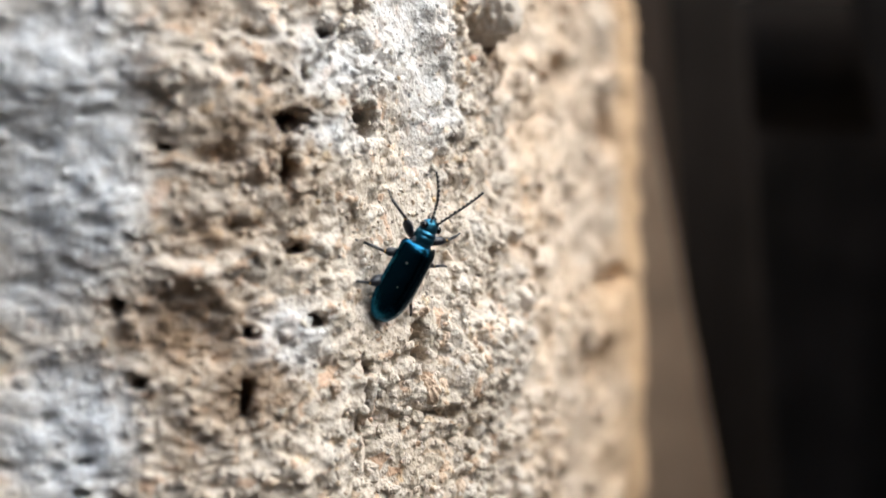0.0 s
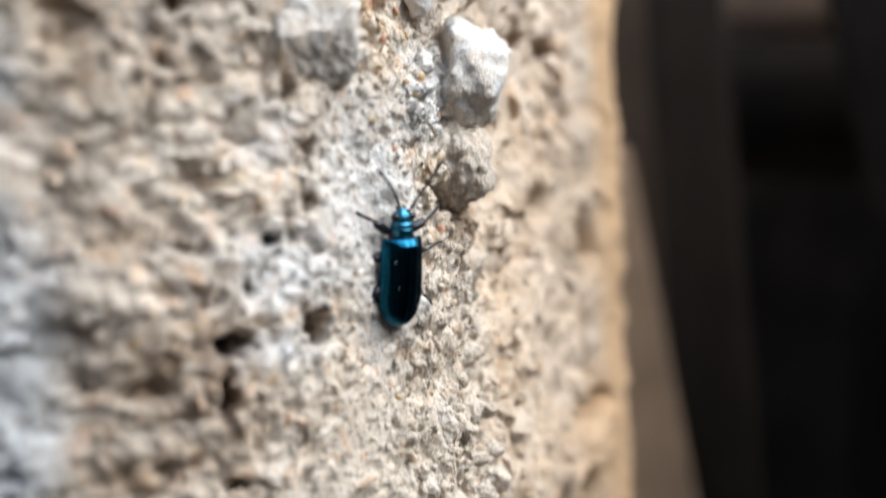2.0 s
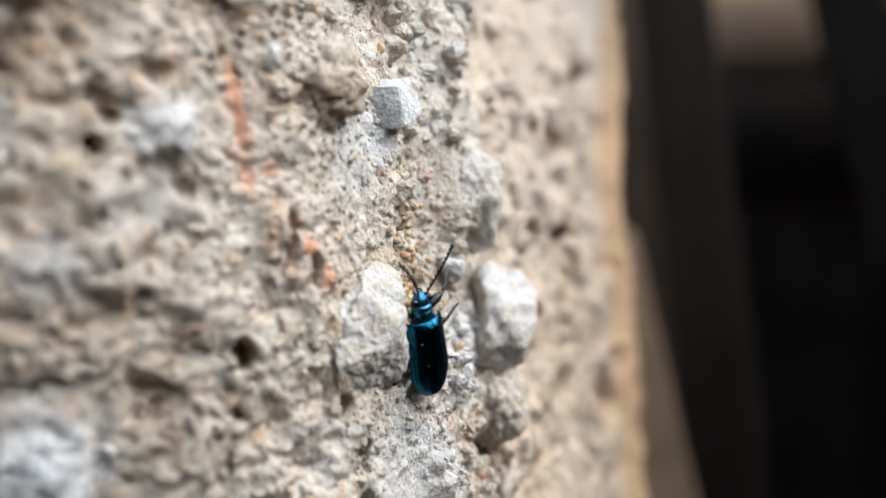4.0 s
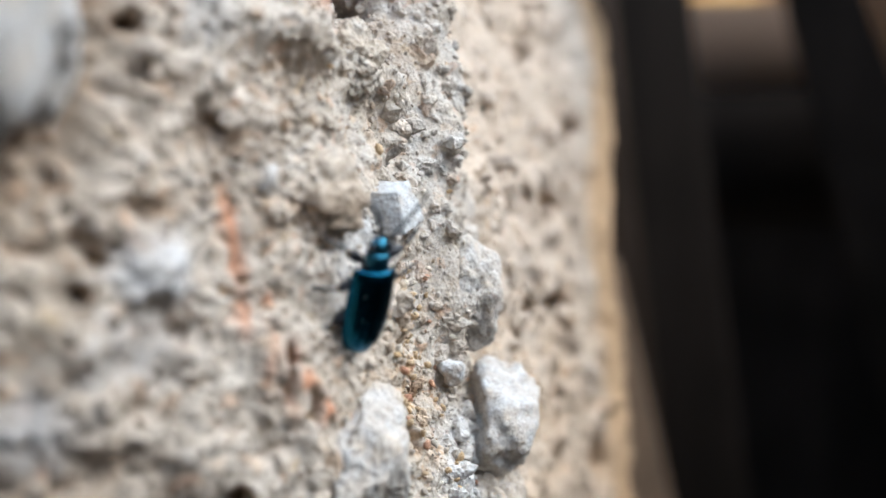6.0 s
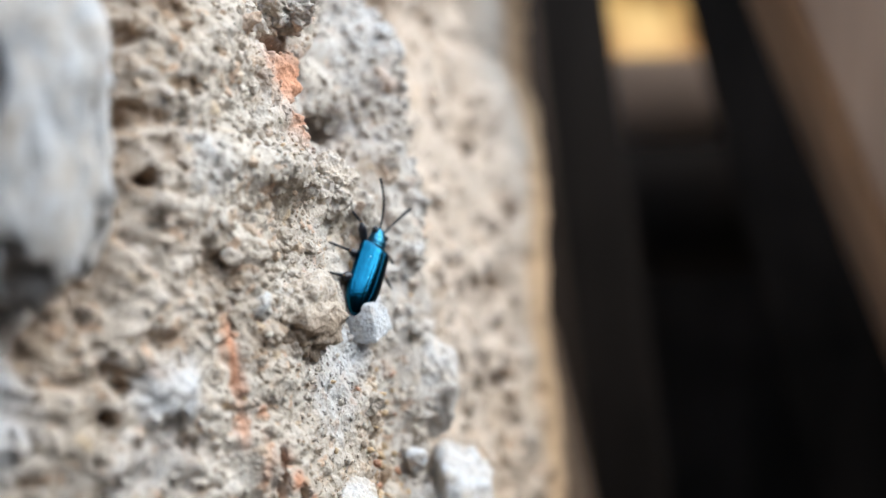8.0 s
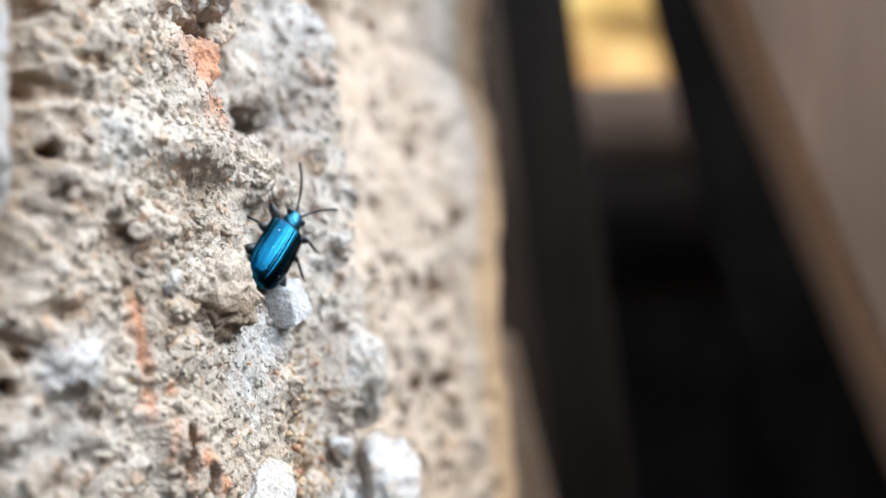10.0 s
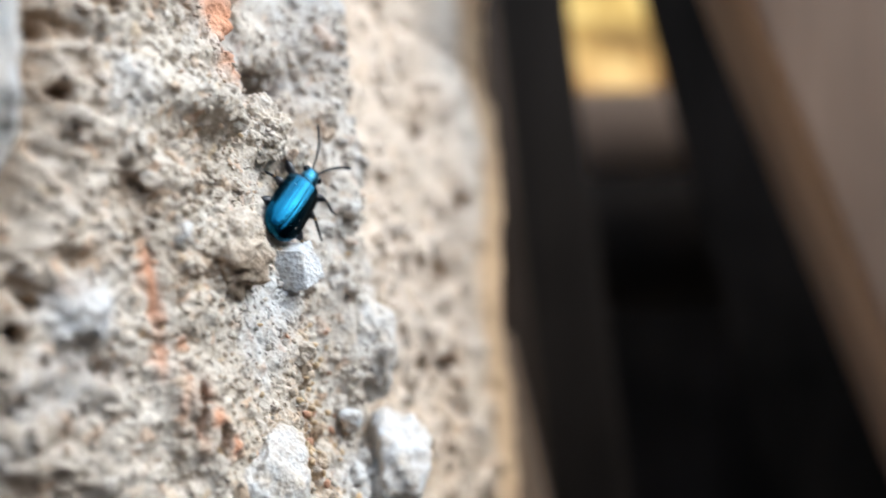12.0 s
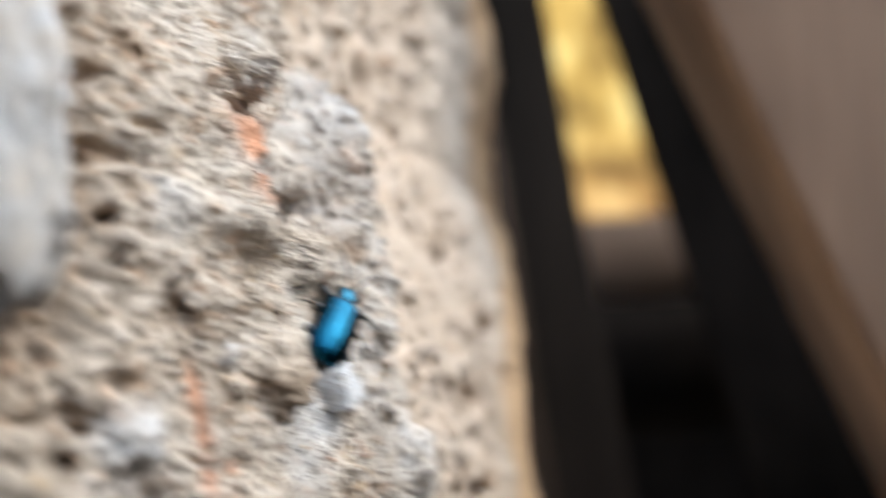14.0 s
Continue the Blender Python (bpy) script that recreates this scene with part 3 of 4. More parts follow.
def wall_mesh():
    P = PLACE
    # past its end the face rounds away
    R = 6.0
    last = P[:, -1:, :]
    phi = np.radians(150) * corner[None, :, None]
    arc = last + R * (OUT * (np.cos(phi) - 1) + ALONG * np.sin(phi) * 0.8)
    far = np.clip(corner - 0.7, 0, 1)[None, :, None] * -60 * OUT
    zz = rows_z[:, None]
    rough_c = fractal(corner[None, :] * 6 + 0 * zz, zz / 3 + 0 * corner[None, :], 80, 4)[..., None]
    arc = arc + far + (OUT * np.cos(phi) + ALONG * np.sin(phi)) * rough_c * 1.5 * np.minimum(1, corner * 5)[None, :, None]
    P = np.concatenate([P, arc], 1) * MM
    n_col = NY + NC
    me = bpy.data.meshes.new("wall_mortar")
    idx = np.arange(NZ * n_col).reshape(NZ, n_col)
    quads = np.stack([idx[:-1, :-1], idx[:-1, 1:], idx[1:, 1:], idx[1:, :-1]], -1).reshape(-1, 4)
    me.vertices.add(NZ * n_col)
    me.vertices.foreach_set("co", P.astype(np.float32).ravel())
    me.loops.add(quads.size)
    me.loops.foreach_set("vertex_index", quads.astype(np.int32).ravel())
    me.polygons.add(len(quads))
    me.polygons.foreach_set("loop_start", np.arange(0, quads.size, 4, dtype=np.int32))
    me.polygons.foreach_set("use_smooth", np.ones(len(quads), bool))
    me.update(calc_edges=True)

    def masks(name, a, b, c, d=None):
        stack = np.stack([np.pad(np.clip(m, 0, 1), ((0, 0), (0, NC)), mode="edge") for m in (a, b, c, a if d is None else d)], -1)
        layer = me.attributes.new(name, "FLOAT_COLOR", "POINT")
        layer.data.foreach_set("color", stack.astype(np.float32).ravel())

    masks("what", LIME, BRICK, OCHRE, EARTH_SHADE)
    masks("grain", GRAIN, MARK, PICK)
    me.materials.append(MORTAR)
    return me


wall = tagged(new("wall", wall_mesh()), "weathered tan lime mortar wall, crumbling, with whitish patches", "wall", kind="structure")


def grain_cloud(count, seed, low, high, sizes, sub, sink=(-0.45, 0.25), lumpy=0.0):
    """Loose sand, crumbs and knobs of mortar stuck to the face, evenly over its surface, one joined mesh."""
    r = np.random.default_rng(seed)
    ball = bmesh.new()
    bmesh.ops.create_icosphere(ball, subdivisions=sub, radius=1)
    ball.verts.ensure_lookup_table()
    unit = np.array([v.co[:] for v in ball.verts])
    tris = np.array([[v.index for v in f.verts] for f in ball.faces])
    ball.free()
    weight = np.cumsum((AREA * (Y > low) * (Y < high) * (np.abs(Z + 10) < 70) * (1 - 0.6 * FLAT) * (1 - HOLE) * (1 - 0.8 * np.clip(BRICK, 0, 1))).ravel())
    j, i = np.unravel_index(np.searchsorted(weight, r.random(count) * weight[-1]), Y.shape)
    n = count
    size = sizes[0] + (sizes[1] - sizes[0]) * r.random(n) ** 2.6
    if lumpy:
        size *= (1 - 0.75 * TRAIL[j, i]) * (1 - 0.8 * np.clip(BRICK[j, i], 0, 1)) * (1 - 0.5 * np.clip(LIME[j, i], 0, 1) * (Z[j, i] < -20))
    mid = PLACE[j, i] + NORMAL[j, i] * (size * r.uniform(*sink, n))[:, None] + 0.08 * r.normal(size=(n, 3))
    turn = np.linalg.qr(r.normal(size=(n, 3, 3)))[0]
    if lumpy:
        knob = r.normal(size=(n, 7, 3))
        knob /= np.linalg.norm(knob, axis=-1, keepdims=True)
        swollen = 0.8 + lumpy * np.exp(7 * (np.einsum("kc,nmc->nkm", unit, knob) - 1)).sum(-1, keepdims=True)
        shape = unit[None] * swollen * (1 + 0.09 * r.normal(size=(n, len(unit), 1))) * r.uniform(0.7, 1.2, (n, 1, 3))
    else:
        shape = unit[None] * (1 + 0.2 * r.normal(size=(n, len(unit), 1))) * r.uniform(0.6, 1.25, (n, 1, 3))
    co = (np.einsum("nij,nkj->nki", turn, shape) * size[:, None, None] + mid[:, None]) * MM
    faces = (tris[None] + (np.arange(n) * len(unit))[:, None, None]).reshape(-1, 3)
    me = bpy.data.meshes.new("sand")
    me.vertices.add(co.size // 3)
    me.vertices.foreach_set("co", co.astype(np.float32).ravel())
    me.loops.add(faces.size)
    me.loops.foreach_set("vertex_index", faces.astype(np.int32).ravel())
    me.polygons.add(len(faces))
    me.polygons.foreach_set("loop_start", np.arange(0, faces.size, 3, dtype=np.int32))
    me.polygons.foreach_set("use_smooth", np.zeros(len(faces), bool))
    me.update(calc_edges=True)
    for name, parts in (("what", (LIME[j, i], BRICK[j, i], OCHRE[j, i], EARTH_SHADE[j, i])), ("grain", (0.1 + 0.86 * r.random(n) if lumpy else r.random(n), r.random(n), 0.75 * SANDY[j, i] * (r.random(n) > 0.45) if lumpy else np.clip(SANDY[j, i] * (r.random(n) > 0.68) + (r.random(n) > 0.975), 0, 1), np.ones(n)))):
        layer = me.attributes.new(name, "FLOAT_COLOR", "POINT")
        stack = np.repeat(np.stack([np.clip(p, 0, 1) for p in parts], -1)[:, None], len(unit), 1)
        layer.data.foreach_set("color", stack.astype(np.float32).ravel())
    me.materials.append(MORTAR)
    ob = tagged(new("sand", me), "loose tan sand and lime crumbs stuck in the mortar", kind="stuff")
    ob.parent = wall


grain_cloud(1300, 11, 76, 106, (0.3, 0.75), 3, (-0.85, -0.25), 0.5)
grain_cloud(2600, 12, 48, 77, (0.25, 0.65), 2, (-0.9, -0.25), 0.5)
grain_cloud(5600, 13, 66, 106, (0.14, 0.42), 2, (-0.6, 0.1), 0.4)
grain_cloud(1200, 14, 104, 150, (0.5, 1.4), 2, (-0.85, -0.2), 0.5)
grain_cloud(900, 15, 92, 106, (0.35, 0.95), 3, (-0.75, -0.15), 0.5)
grain_cloud(18000, 2, 68, 106, (0.05, 0.17), 1)
grain_cloud(5000, 5, 50, 110, (0.08, 0.26), 1)


def surface(y, z):
    """A place on the finished face, in millimetres, from the nearest grid point."""
    j = min(max(int(np.searchsorted(rows_z, z)), 0), NZ - 1)
    i = int(np.argmin(np.abs(Y[j] - y)))
    p = np.array([-33.7 + Y[j, i] * ALONG[0] / ALONG[1], Y[j, i], rows_z[j]]) + OUT * BASE[j, i] + FACING[j, i] * H[j, i]
    return Vector(p)


def slab(name, corners, depth, mat, label="", category="", kind=""):
    """A board from four corners in millimetres, extruded by a vector, with worn edges."""
    bm = bmesh.new()
    front = [bm.verts.new(Vector(c) * MM) for c in corners]
    back = [bm.verts.new((Vector(c) + Vector(depth)) * MM) for c in corners]
    bm.faces.new(front)
    bm.faces.new(back[::-1])
    for k in range(4):
        bm.faces.new((front[k], back[k], back[(k + 1) % 4], front[(k + 1) % 4]))
    bmesh.ops.recalc_face_normals(bm, faces=bm.faces)
    bmesh.ops.bevel(bm, geom=bm.edges[:], offset=1.6 * MM, segments=3, affect="EDGES", profile=0.5)
    ob = mesh_object(name, bm, mat, smooth=False)
    return tagged(ob, label, category, kind=kind)


# the mass of the wall behind its face, down to the ground
core = [Vector((-33.7 + y * 0.312, y, 0)) + Vector(OUT) * o for y, o in ((78, -16), (160, -14), (160, -140), (78, -140))]
slab("wall_core", [(c.x, c.y, -600) for c in core], (0, 0, 900), TAN_STONE, "rough tan masonry behind the mortar", "wall", "structure")
bmg = bmesh.new()
bmesh.ops.create_grid(bmg, x_segments=2, y_segments=2, size=40)
ground = mesh_object("ground", bmg, TAN_STONE, smooth=False)
ground.location.z = -0.6
tagged(ground, "dry tan earth at the foot of the wall", "ground", kind="structure")

# ---- timber behind the wall ----
slab("wooden_beam", [(302, 167, -600), (442, 140, -600), (172, 140, 80), (32, 167, 80)], (14, 60, 0), BEAM_WOOD,
     "weathered brown wooden beam, leaning, in soft light", "beam")
# one post as two slabs: shaded side painted near-black, lit side brown
slab("post_shaded_side", [(10, 300, -600), (127, 306, -600), (19, 296, 300), (-100, 290, 300)], (-20, 60, 0), SHADED_WOOD,
     "shaded side of the wooden post behind the wall, painted nearly black", "post")
slab("post_lit_side", [(-10, 270, -600), (100, 276, -600), (2, 268, 300), (-110, 262, 300)], (-20, 24, 0), POST_WOOD,
     "lit side of the wooden post behind the wall, painted dark brown", "post")
slab("masonry_stub", [(0, 208, -600), (168, 290, -600), (30, 262, -10), (0, 238, -10)], (-22, 22, 0), BROWN_STONE,
     "brown broken masonry stub behind the wall corner", "masonry", "structure")
# the shaded gap, painted as a nearly black board
slab("shaded_gap_board", [(312, 581, -600), (700, 560, -600), (400, 300, 300), (6, 311, 300)], (10, 30, 0), SHADED_WOOD,
     "board painted nearly black for the shaded gap", "board")


def log(x, y, z, r, mat, label):
    """A barkless round log lying across the gap, a little crooked."""
    bm = bmesh.new()
    bmesh.ops.create_cone(bm, cap_ends=True, segments=40, radius1=r, radius2=r * 0.94, depth=0.22)
    bmesh.ops.bevel(bm, geom=[e for e in bm.edges if len(e.link_faces) == 2 and any(len(f.verts) > 4 for f in e.link_faces)], offset=0.003, segments=2, affect="EDGES")
    bmesh.ops.subdivide_edges(bm, edges=[e for e in bm.edges if e.calc_length() > 0.1], cuts=12)
    for v in bm.verts:
        v.co += Vector((noise.noise(v.co * 30 + Vector((z, 0, 0))), noise.noise(v.co * 30 + Vector((0, z, 5))), 0)) * 0.0016
    ob = mesh_object("log", bm, mat)
    ob.matrix_world = pose(x, y, z, 0, 90, 0)
    tagged(ob, label, "log", group="stacked logs")


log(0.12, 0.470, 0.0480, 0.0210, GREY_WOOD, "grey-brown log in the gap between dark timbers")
# added log: the fade into shade painted as nearly black wood
log(0.12, 0.455, 0.0150, 0.0230, SHADED_WOOD, "added log painted nearly black for the shade under the lighter log")
# nearly black sheet in place of the shade deep in the gap
slab("gap_shade_sheet", [(-300, 800, -600), (900, 800, -600), (900, 800, 90), (-300, 800, 90)], (0, 30, 0), SHADED_WOOD,
     "nearly black sheet for the shade at the back of the gap", "wall", "structure")
# unseen sheet added to darken light and reflections from the right
slab("side_light_blocker", [(330, -250, -600), (330, 830, -600), (330, 830, 170), (330, -250, 170)], (30, 0, 0), SHADED_WOOD,
     "added unseen dark sheet that blocks light from the right", "wall", "structure")
# unseen sheet added to block light from behind the camera
slab("rear_light_blocker", [(-700, -140, -600), (330, -140, -600), (330, -140, 125), (-700, -140, 125)], (0, -40, 0), POST_WOOD,
     "added unseen dark brown sheet that blocks light from behind the camera", "wall", "structure")
# unseen sheet added to keep sky light off the gap
slab("top_light_blocker", [(-150, 390, 300), (360, 390, 300), (360, 840, 300), (-150, 840, 300)], (0, 0, 25), SHADED_WOOD,
     "added unseen dark sheet that blocks sky light over the gap", "ceiling", "structure")


def glowing_distance():
    """Glowing sheet in place of far sunlit ochre ground seen through the gap."""
    m, t, b = material("glowing_ochre_distance")
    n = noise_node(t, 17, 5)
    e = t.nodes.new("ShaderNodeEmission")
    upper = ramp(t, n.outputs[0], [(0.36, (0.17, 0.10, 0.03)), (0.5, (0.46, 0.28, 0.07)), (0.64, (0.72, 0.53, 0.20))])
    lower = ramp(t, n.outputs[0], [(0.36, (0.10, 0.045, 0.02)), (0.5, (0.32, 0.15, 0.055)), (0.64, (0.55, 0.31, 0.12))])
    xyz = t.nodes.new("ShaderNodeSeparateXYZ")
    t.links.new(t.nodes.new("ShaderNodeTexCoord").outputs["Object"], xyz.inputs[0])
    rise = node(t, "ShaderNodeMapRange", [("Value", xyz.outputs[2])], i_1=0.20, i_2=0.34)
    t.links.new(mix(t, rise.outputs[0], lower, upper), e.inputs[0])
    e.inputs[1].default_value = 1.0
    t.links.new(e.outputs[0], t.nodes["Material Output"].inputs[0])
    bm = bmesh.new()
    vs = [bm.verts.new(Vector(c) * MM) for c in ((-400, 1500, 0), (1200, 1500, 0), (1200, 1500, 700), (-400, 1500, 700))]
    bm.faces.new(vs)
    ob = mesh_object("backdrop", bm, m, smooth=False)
    tagged(ob, "glowing sheet for the sunlit ochre distance, far out of focus", "backdrop", kind="structure")


glowing_distance()


# ---- stones in the mortar ----
def stone_mesh(seed, sub=3, rough_amount=0.25, flat=1.0, angular=0.0):
    r = random.Random(seed)
    bm = bmesh.new()
    bmesh.ops.create_icosphere(bm, subdivisions=sub, radius=1)
    planes = [Vector((r.uniform(-1, 1), r.uniform(-1, 1), r.uniform(-1, 1))).normalized() for _ in range(9)]
    shift = Vector((r.random() * 50, r.random() * 50, 0))
    for v in bm.verts:
        d = v.co.normalized()
        k = 1.0
        if angular:
            for n in planes:
                c = d.dot(n)
                if c > 0.01:
                    k = min(k, (1.0 - angular) / c)
        k *= 1 + rough_amount * noise.fractal(d * 1.6 + shift, 1.0, 2.0, 4) + 0.3 * rough_amount * noise.noise(d * 9 + shift)
        v.co = d * k
        v.co.z *= flat
    return bm


def lump_mesh(seed, size=(1, 1, 1), groove_at=-0.16, groove_depth=0.2):
    """A crumbling lump: rounded, with a hollow across it and a granular skin. size: its half lengths, to keep the grain even."""
    bm = stone_mesh(seed, 6, 0.34, 1, 0.12)
    unit = max(size)
    for v in bm.verts:
        d = v.co.normalized()
        q = Vector((v.co.x * size[0] * 0.6, v.co.y * size[1], v.co.z * size[2])) / unit
        crumb = 1 - noise.voronoi(q * 4.2 + Vector((3, 1, 7)))[0][0]
        fine_crumb = 1 - noise.voronoi(q * 11)[0][0]
        knob = noise.fractal(q * 2.4, 1.0, 2.0, 4)
        groove = math.exp(-(((v.co.y - groove_at + 0.35 * v.co.x + 0.25 * noise.noise(q * 1.7)) / 0.11) ** 2)) * min(1, max(0, 0.6 - v.co.x))
        v.co += d * (0.10 * crumb + 0.05 * fine_crumb + 0.10 * knob - 0.12 - groove_depth * groove)
    return bm


def gritty(bm, size, grain=0.45, rise=0.22):
    """Sandy skin on a stone: size gives its half lengths, grain and rise the crumbs, in millimetres."""
    mean = sum(size) / 3
    for v in bm.verts:
        q = Vector((v.co.x * size[0], v.co.y * size[1], v.co.z * size[2]))
        crumb = 0.55 - noise.voronoi(q / grain)[0][0]
        broad = 0.55 - noise.voronoi(q / (3.2 * grain) + Vector((9, 2, 5)))[0][0]
        v.co += v.co.normalized() * (rise * crumb + 0.7 * rise * broad) / mean
    return bm


def carve(bm, way, width, depth):
    """A ragged hollow in a stone, on the side that points that way."""
    way = Vector(way).normalized()
    for v in bm.verts:
        d = v.co.normalized()
        k = math.exp(-(((d - way).length + 0.15 * noise.noise(d * 4)) / width) ** 4)
        v.co -= way * depth * k
    return bm


def chip_mesh(seed):
    """A broken flake: a block with skewed corners, chipped edges and a rough skin."""
    r = random.Random(seed)
    bm = bmesh.new()
    bmesh.ops.create_cube(bm, size=2)
    for v in bm.verts:
        v.co += Vector((r.uniform(-0.35, 0.35), r.uniform(-0.35, 0.35), r.uniform(-0.3, 0.3)))
    bmesh.ops.bevel(bm, geom=bm.edges[:], offset=0.1, segments=2, affect="EDGES", profile=0.6)
    bmesh.ops.subdivide_edges(bm, edges=bm.edges[:], cuts=7, use_grid_fill=True)
    for v in bm.verts:
        v.co *= 1 + 0.10 * noise.fractal(v.co * 1.4, 1.0, 2.0, 4) + 0.035 * noise.noise(v.co * 9)
    return bm


def set_in_wall(name, bm, mat, y, z, size, sink=0.35, spin=0, label="", tilt=(0, 0)):
    """A stone in the face at (y, z) in millimetres; size: half lengths along the wall, up and outward."""
    for v in bm.verts:
        v.co = Vector((v.co.x * size[0], v.co.y * size[1], v.co.z * size[2])) * MM
    ob = part(name, bm, mat, wall, label)
    j, i = int(np.searchsorted(rows_z, z)), int(np.argmin(np.abs(Y[NZ // 2] - y)))
    face = Vector(FACING[j, i])
    axes = Matrix((Vector((0, 0, 1)).cross(face), (0, 0, 1), face)).transposed().to_4x4()
    base = Vector((-33.7 + y * 0.312, y, z)) + Vector(OUT) * float(BASE[j, i]) + face * (size[2] * (1 - 2 * sink))
    ob.matrix_local = Matrix.Translation(base * MM) @ axes @ pose(0, 0, 0, tilt[0], tilt[1], spin)
    return ob


def crusted(ob, white, stain=0.0, brown_below=0.0):
    """The mortar's own masks, so that a stone shares its dust and grains."""
    n = len(ob.data.vertices)
    r = np.random.default_rng(n + int(white * 10))
    patchy = np.array([1 + 0.9 * noise.fractal(v.co / MM * 0.8, 1.0, 2.0, 3) for v in ob.data.vertices])
    low = np.array([v.co.y for v in ob.data.vertices])
    # brown below: exposed stone, with the shaded underside painted in
    low = brown_below * smooth(0.55 - 1.5 * low / np.abs(low).max())
    for name, values in (("what", np.stack([np.clip(white * patchy, 0, 1), np.zeros(n), np.full(n, stain), np.maximum(stain, low)], -1)), ("grain", np.stack([r.random(n), r.random(n), np.zeros(n), np.ones(n)], -1))):
        ob.data.attributes.new(name, "FLOAT_COLOR", "POINT").data.foreach_set("color", values.astype(np.float32).ravel())
    return ob


crusted(set_in_wall("stone_chip", gritty(stone_mesh(3, 6, 0.14, 1, 0.3), (5.0, 4.4, 2.3), 0.4, 0.16), MORTAR, 82.2, -14.4, (5.0, 4.3, 2.2), 0.4, 8, "pale grey sandy lime chip"), 0.42)
crusted(set_in_wall("stone_chip", gritty(chip_mesh(11), (1.5, 1.5, 1.3), 0.3, 0.05), MORTAR, 88.4, -0.2, (1.5, 1.5, 1.3), 0.1, 14, "flat white stone chip"), 1.0)
crusted(set_in_wall("pebble", stone_mesh(9, 4, 0.15, 1, 0.3), MORTAR, 97.0, -11.3, (1.2, 1.1, 1.0), 0.25, 0, "small pale grey pebble"), 0.8)
crusted(set_in_wall("pebble", gritty(stone_mesh(12, 5, 0.35), (3.2, 2.6, 2.2), 0.4, 0.14), MORTAR, 79.8, 0.7, (3.2, 2.6, 2.2), 0.5, 5, "rounded tan pebble crusted with mortar"), 0.0, 0.03, 0.6)
crusted(set_in_wall("pebble", gritty(stone_mesh(14, 5, 0.3), (1.7, 1.5, 1.4), 0.35, 0.12), MORTAR, 79.0, 10.1, (1.7, 1.5, 1.4), 0.35, 5, "tan sandstone pebble"), 0.0)
set_in_wall("pebble", stone_mesh(15, 4, 0.25), RED_STONE, 80.6, 9.5, (0.8, 0.9, 0.9), 0.4, 5, "small reddish pebble")
crusted(set_in_wall("pebble", stone_mesh(17, 4, 0.35, 1, 0.3), MORTAR, 74.8, 1.6, (1.0, 0.95, 0.9), 0.4, 5, "tiny whitish pebble"), 0.6)
crusted(set_in_wall("stone", gritty(carve(stone_mesh(23, 5, 0.24), (-0.72, -0.05, 0.68), 0.15, 0.3), (6.6, 10.5, 3.6), 1.4, 0.5), MORTAR, 56.0, 13.2, (6.6, 10.5, 3.6), 0.42, 8, "large whitish lime lump"), 0.65)
crusted(set_in_wall("clump", lump_mesh(31, (2.8, 2.3, 1.8)), MORTAR, 87.2, 9.0, (2.8, 2.3, 1.8), 0.34, 10, "overhanging tan mortar clump"), 0.1)
crusted(set_in_wall("clump", lump_mesh(35, (3.0, 1.8, 2.2)), MORTAR, 84.8, 20.4, (3.0, 1.8, 2.2), 0.05, 0, "overhanging grey-tan mortar clump"), 0.25)
crusted(set_in_wall("clump", gritty(stone_mesh(41, 5, 0.18, 1, 0.28), (5.6, 3.9, 3.0), 0.5, 0.24), MORTAR, 103.4, -15.2, (5.6, 3.9, 3.0), 0.22, 20, "whitish angular lime clump"), 0.55)
crusted(set_in_wall("stone", gritty(stone_mesh(27, 5, 0.25), (3.2, 3.6, 2.4), 0.5, 0.12), MORTAR, 101.2, -6.2, (3.2, 3.6, 2.4), 0.3, 8, "grey weathered stone"), 0.35)
crusted(set_in_wall("clump", gritty(stone_mesh(52, 5, 0.25), (3.6, 3.0, 2.4), 0.5, 0.25), MORTAR, 101.5, -21.6, (3.6, 3.0, 2.4), 0.3, 0, "knobbly tan mortar clump"), 0.12)

# single sand grains that stand out
GRAINS = []
for k in range(6):
    bm = stone_mesh(40 + k, 2, 0.35, 1, 0.45)
    for v in bm.verts:
        v.co *= MM
    me = bpy.data.meshes.new("sand_grain")
    bm.to_mesh(me)
    bm.free()
    me.polygons.foreach_set("use_smooth", [True] * len(me.polygons))
    me.materials.append((RED_GRAIN, AMBER_GRAIN, CLEAR_GRAIN, CLEAR_GRAIN, AMBER_GRAIN, CLEAR_GRAIN)[k])
    GRAINS.append(me)
pick = random.Random(5)


def sand_grain(kind, y, z, r):
    ob = new("sand_grain", GRAINS[kind])
    ob.parent = wall
    p = surface(y, z) + Vector(OUT) * r * 0.6
    ob.matrix_local = Matrix.Translation(p * MM) @ pose(0, 0, 0, pick.uniform(0, 360), pick.uniform(0, 360), 0) @ Matrix.Diagonal((r, r * pick.uniform(0.7, 1), r * pick.uniform(0.7, 1), 1))


for kind, y, z, r in ((0, 91.6, -10.3, 0.55), (1, 90.6, -9.9, 0.45), (0, 100.5, 1.7, 0.5), (1, 88.5, 3.5, 0.5), (0, 97.5, -26.2, 0.45), (1, 94, -16.5, 0.55)):
    sand_grain(kind, y, z, r)
for k in range(130):
    sand_grain(pick.choice((0, 1, 1, 4, 4, 2, 3)), pick.gauss(90.5, 3.5), pick.gauss(-11, 4.5), pick.uniform(0.16, 0.4))
for k in range(170):
    sand_grain(pick.choice((1, 2, 2, 2, 3, 3, 3, 5, 5, 5, 5, 5)), pick.uniform(72, 104), pick.uniform(-52, 26), pick.uniform(0.14, 0.36))


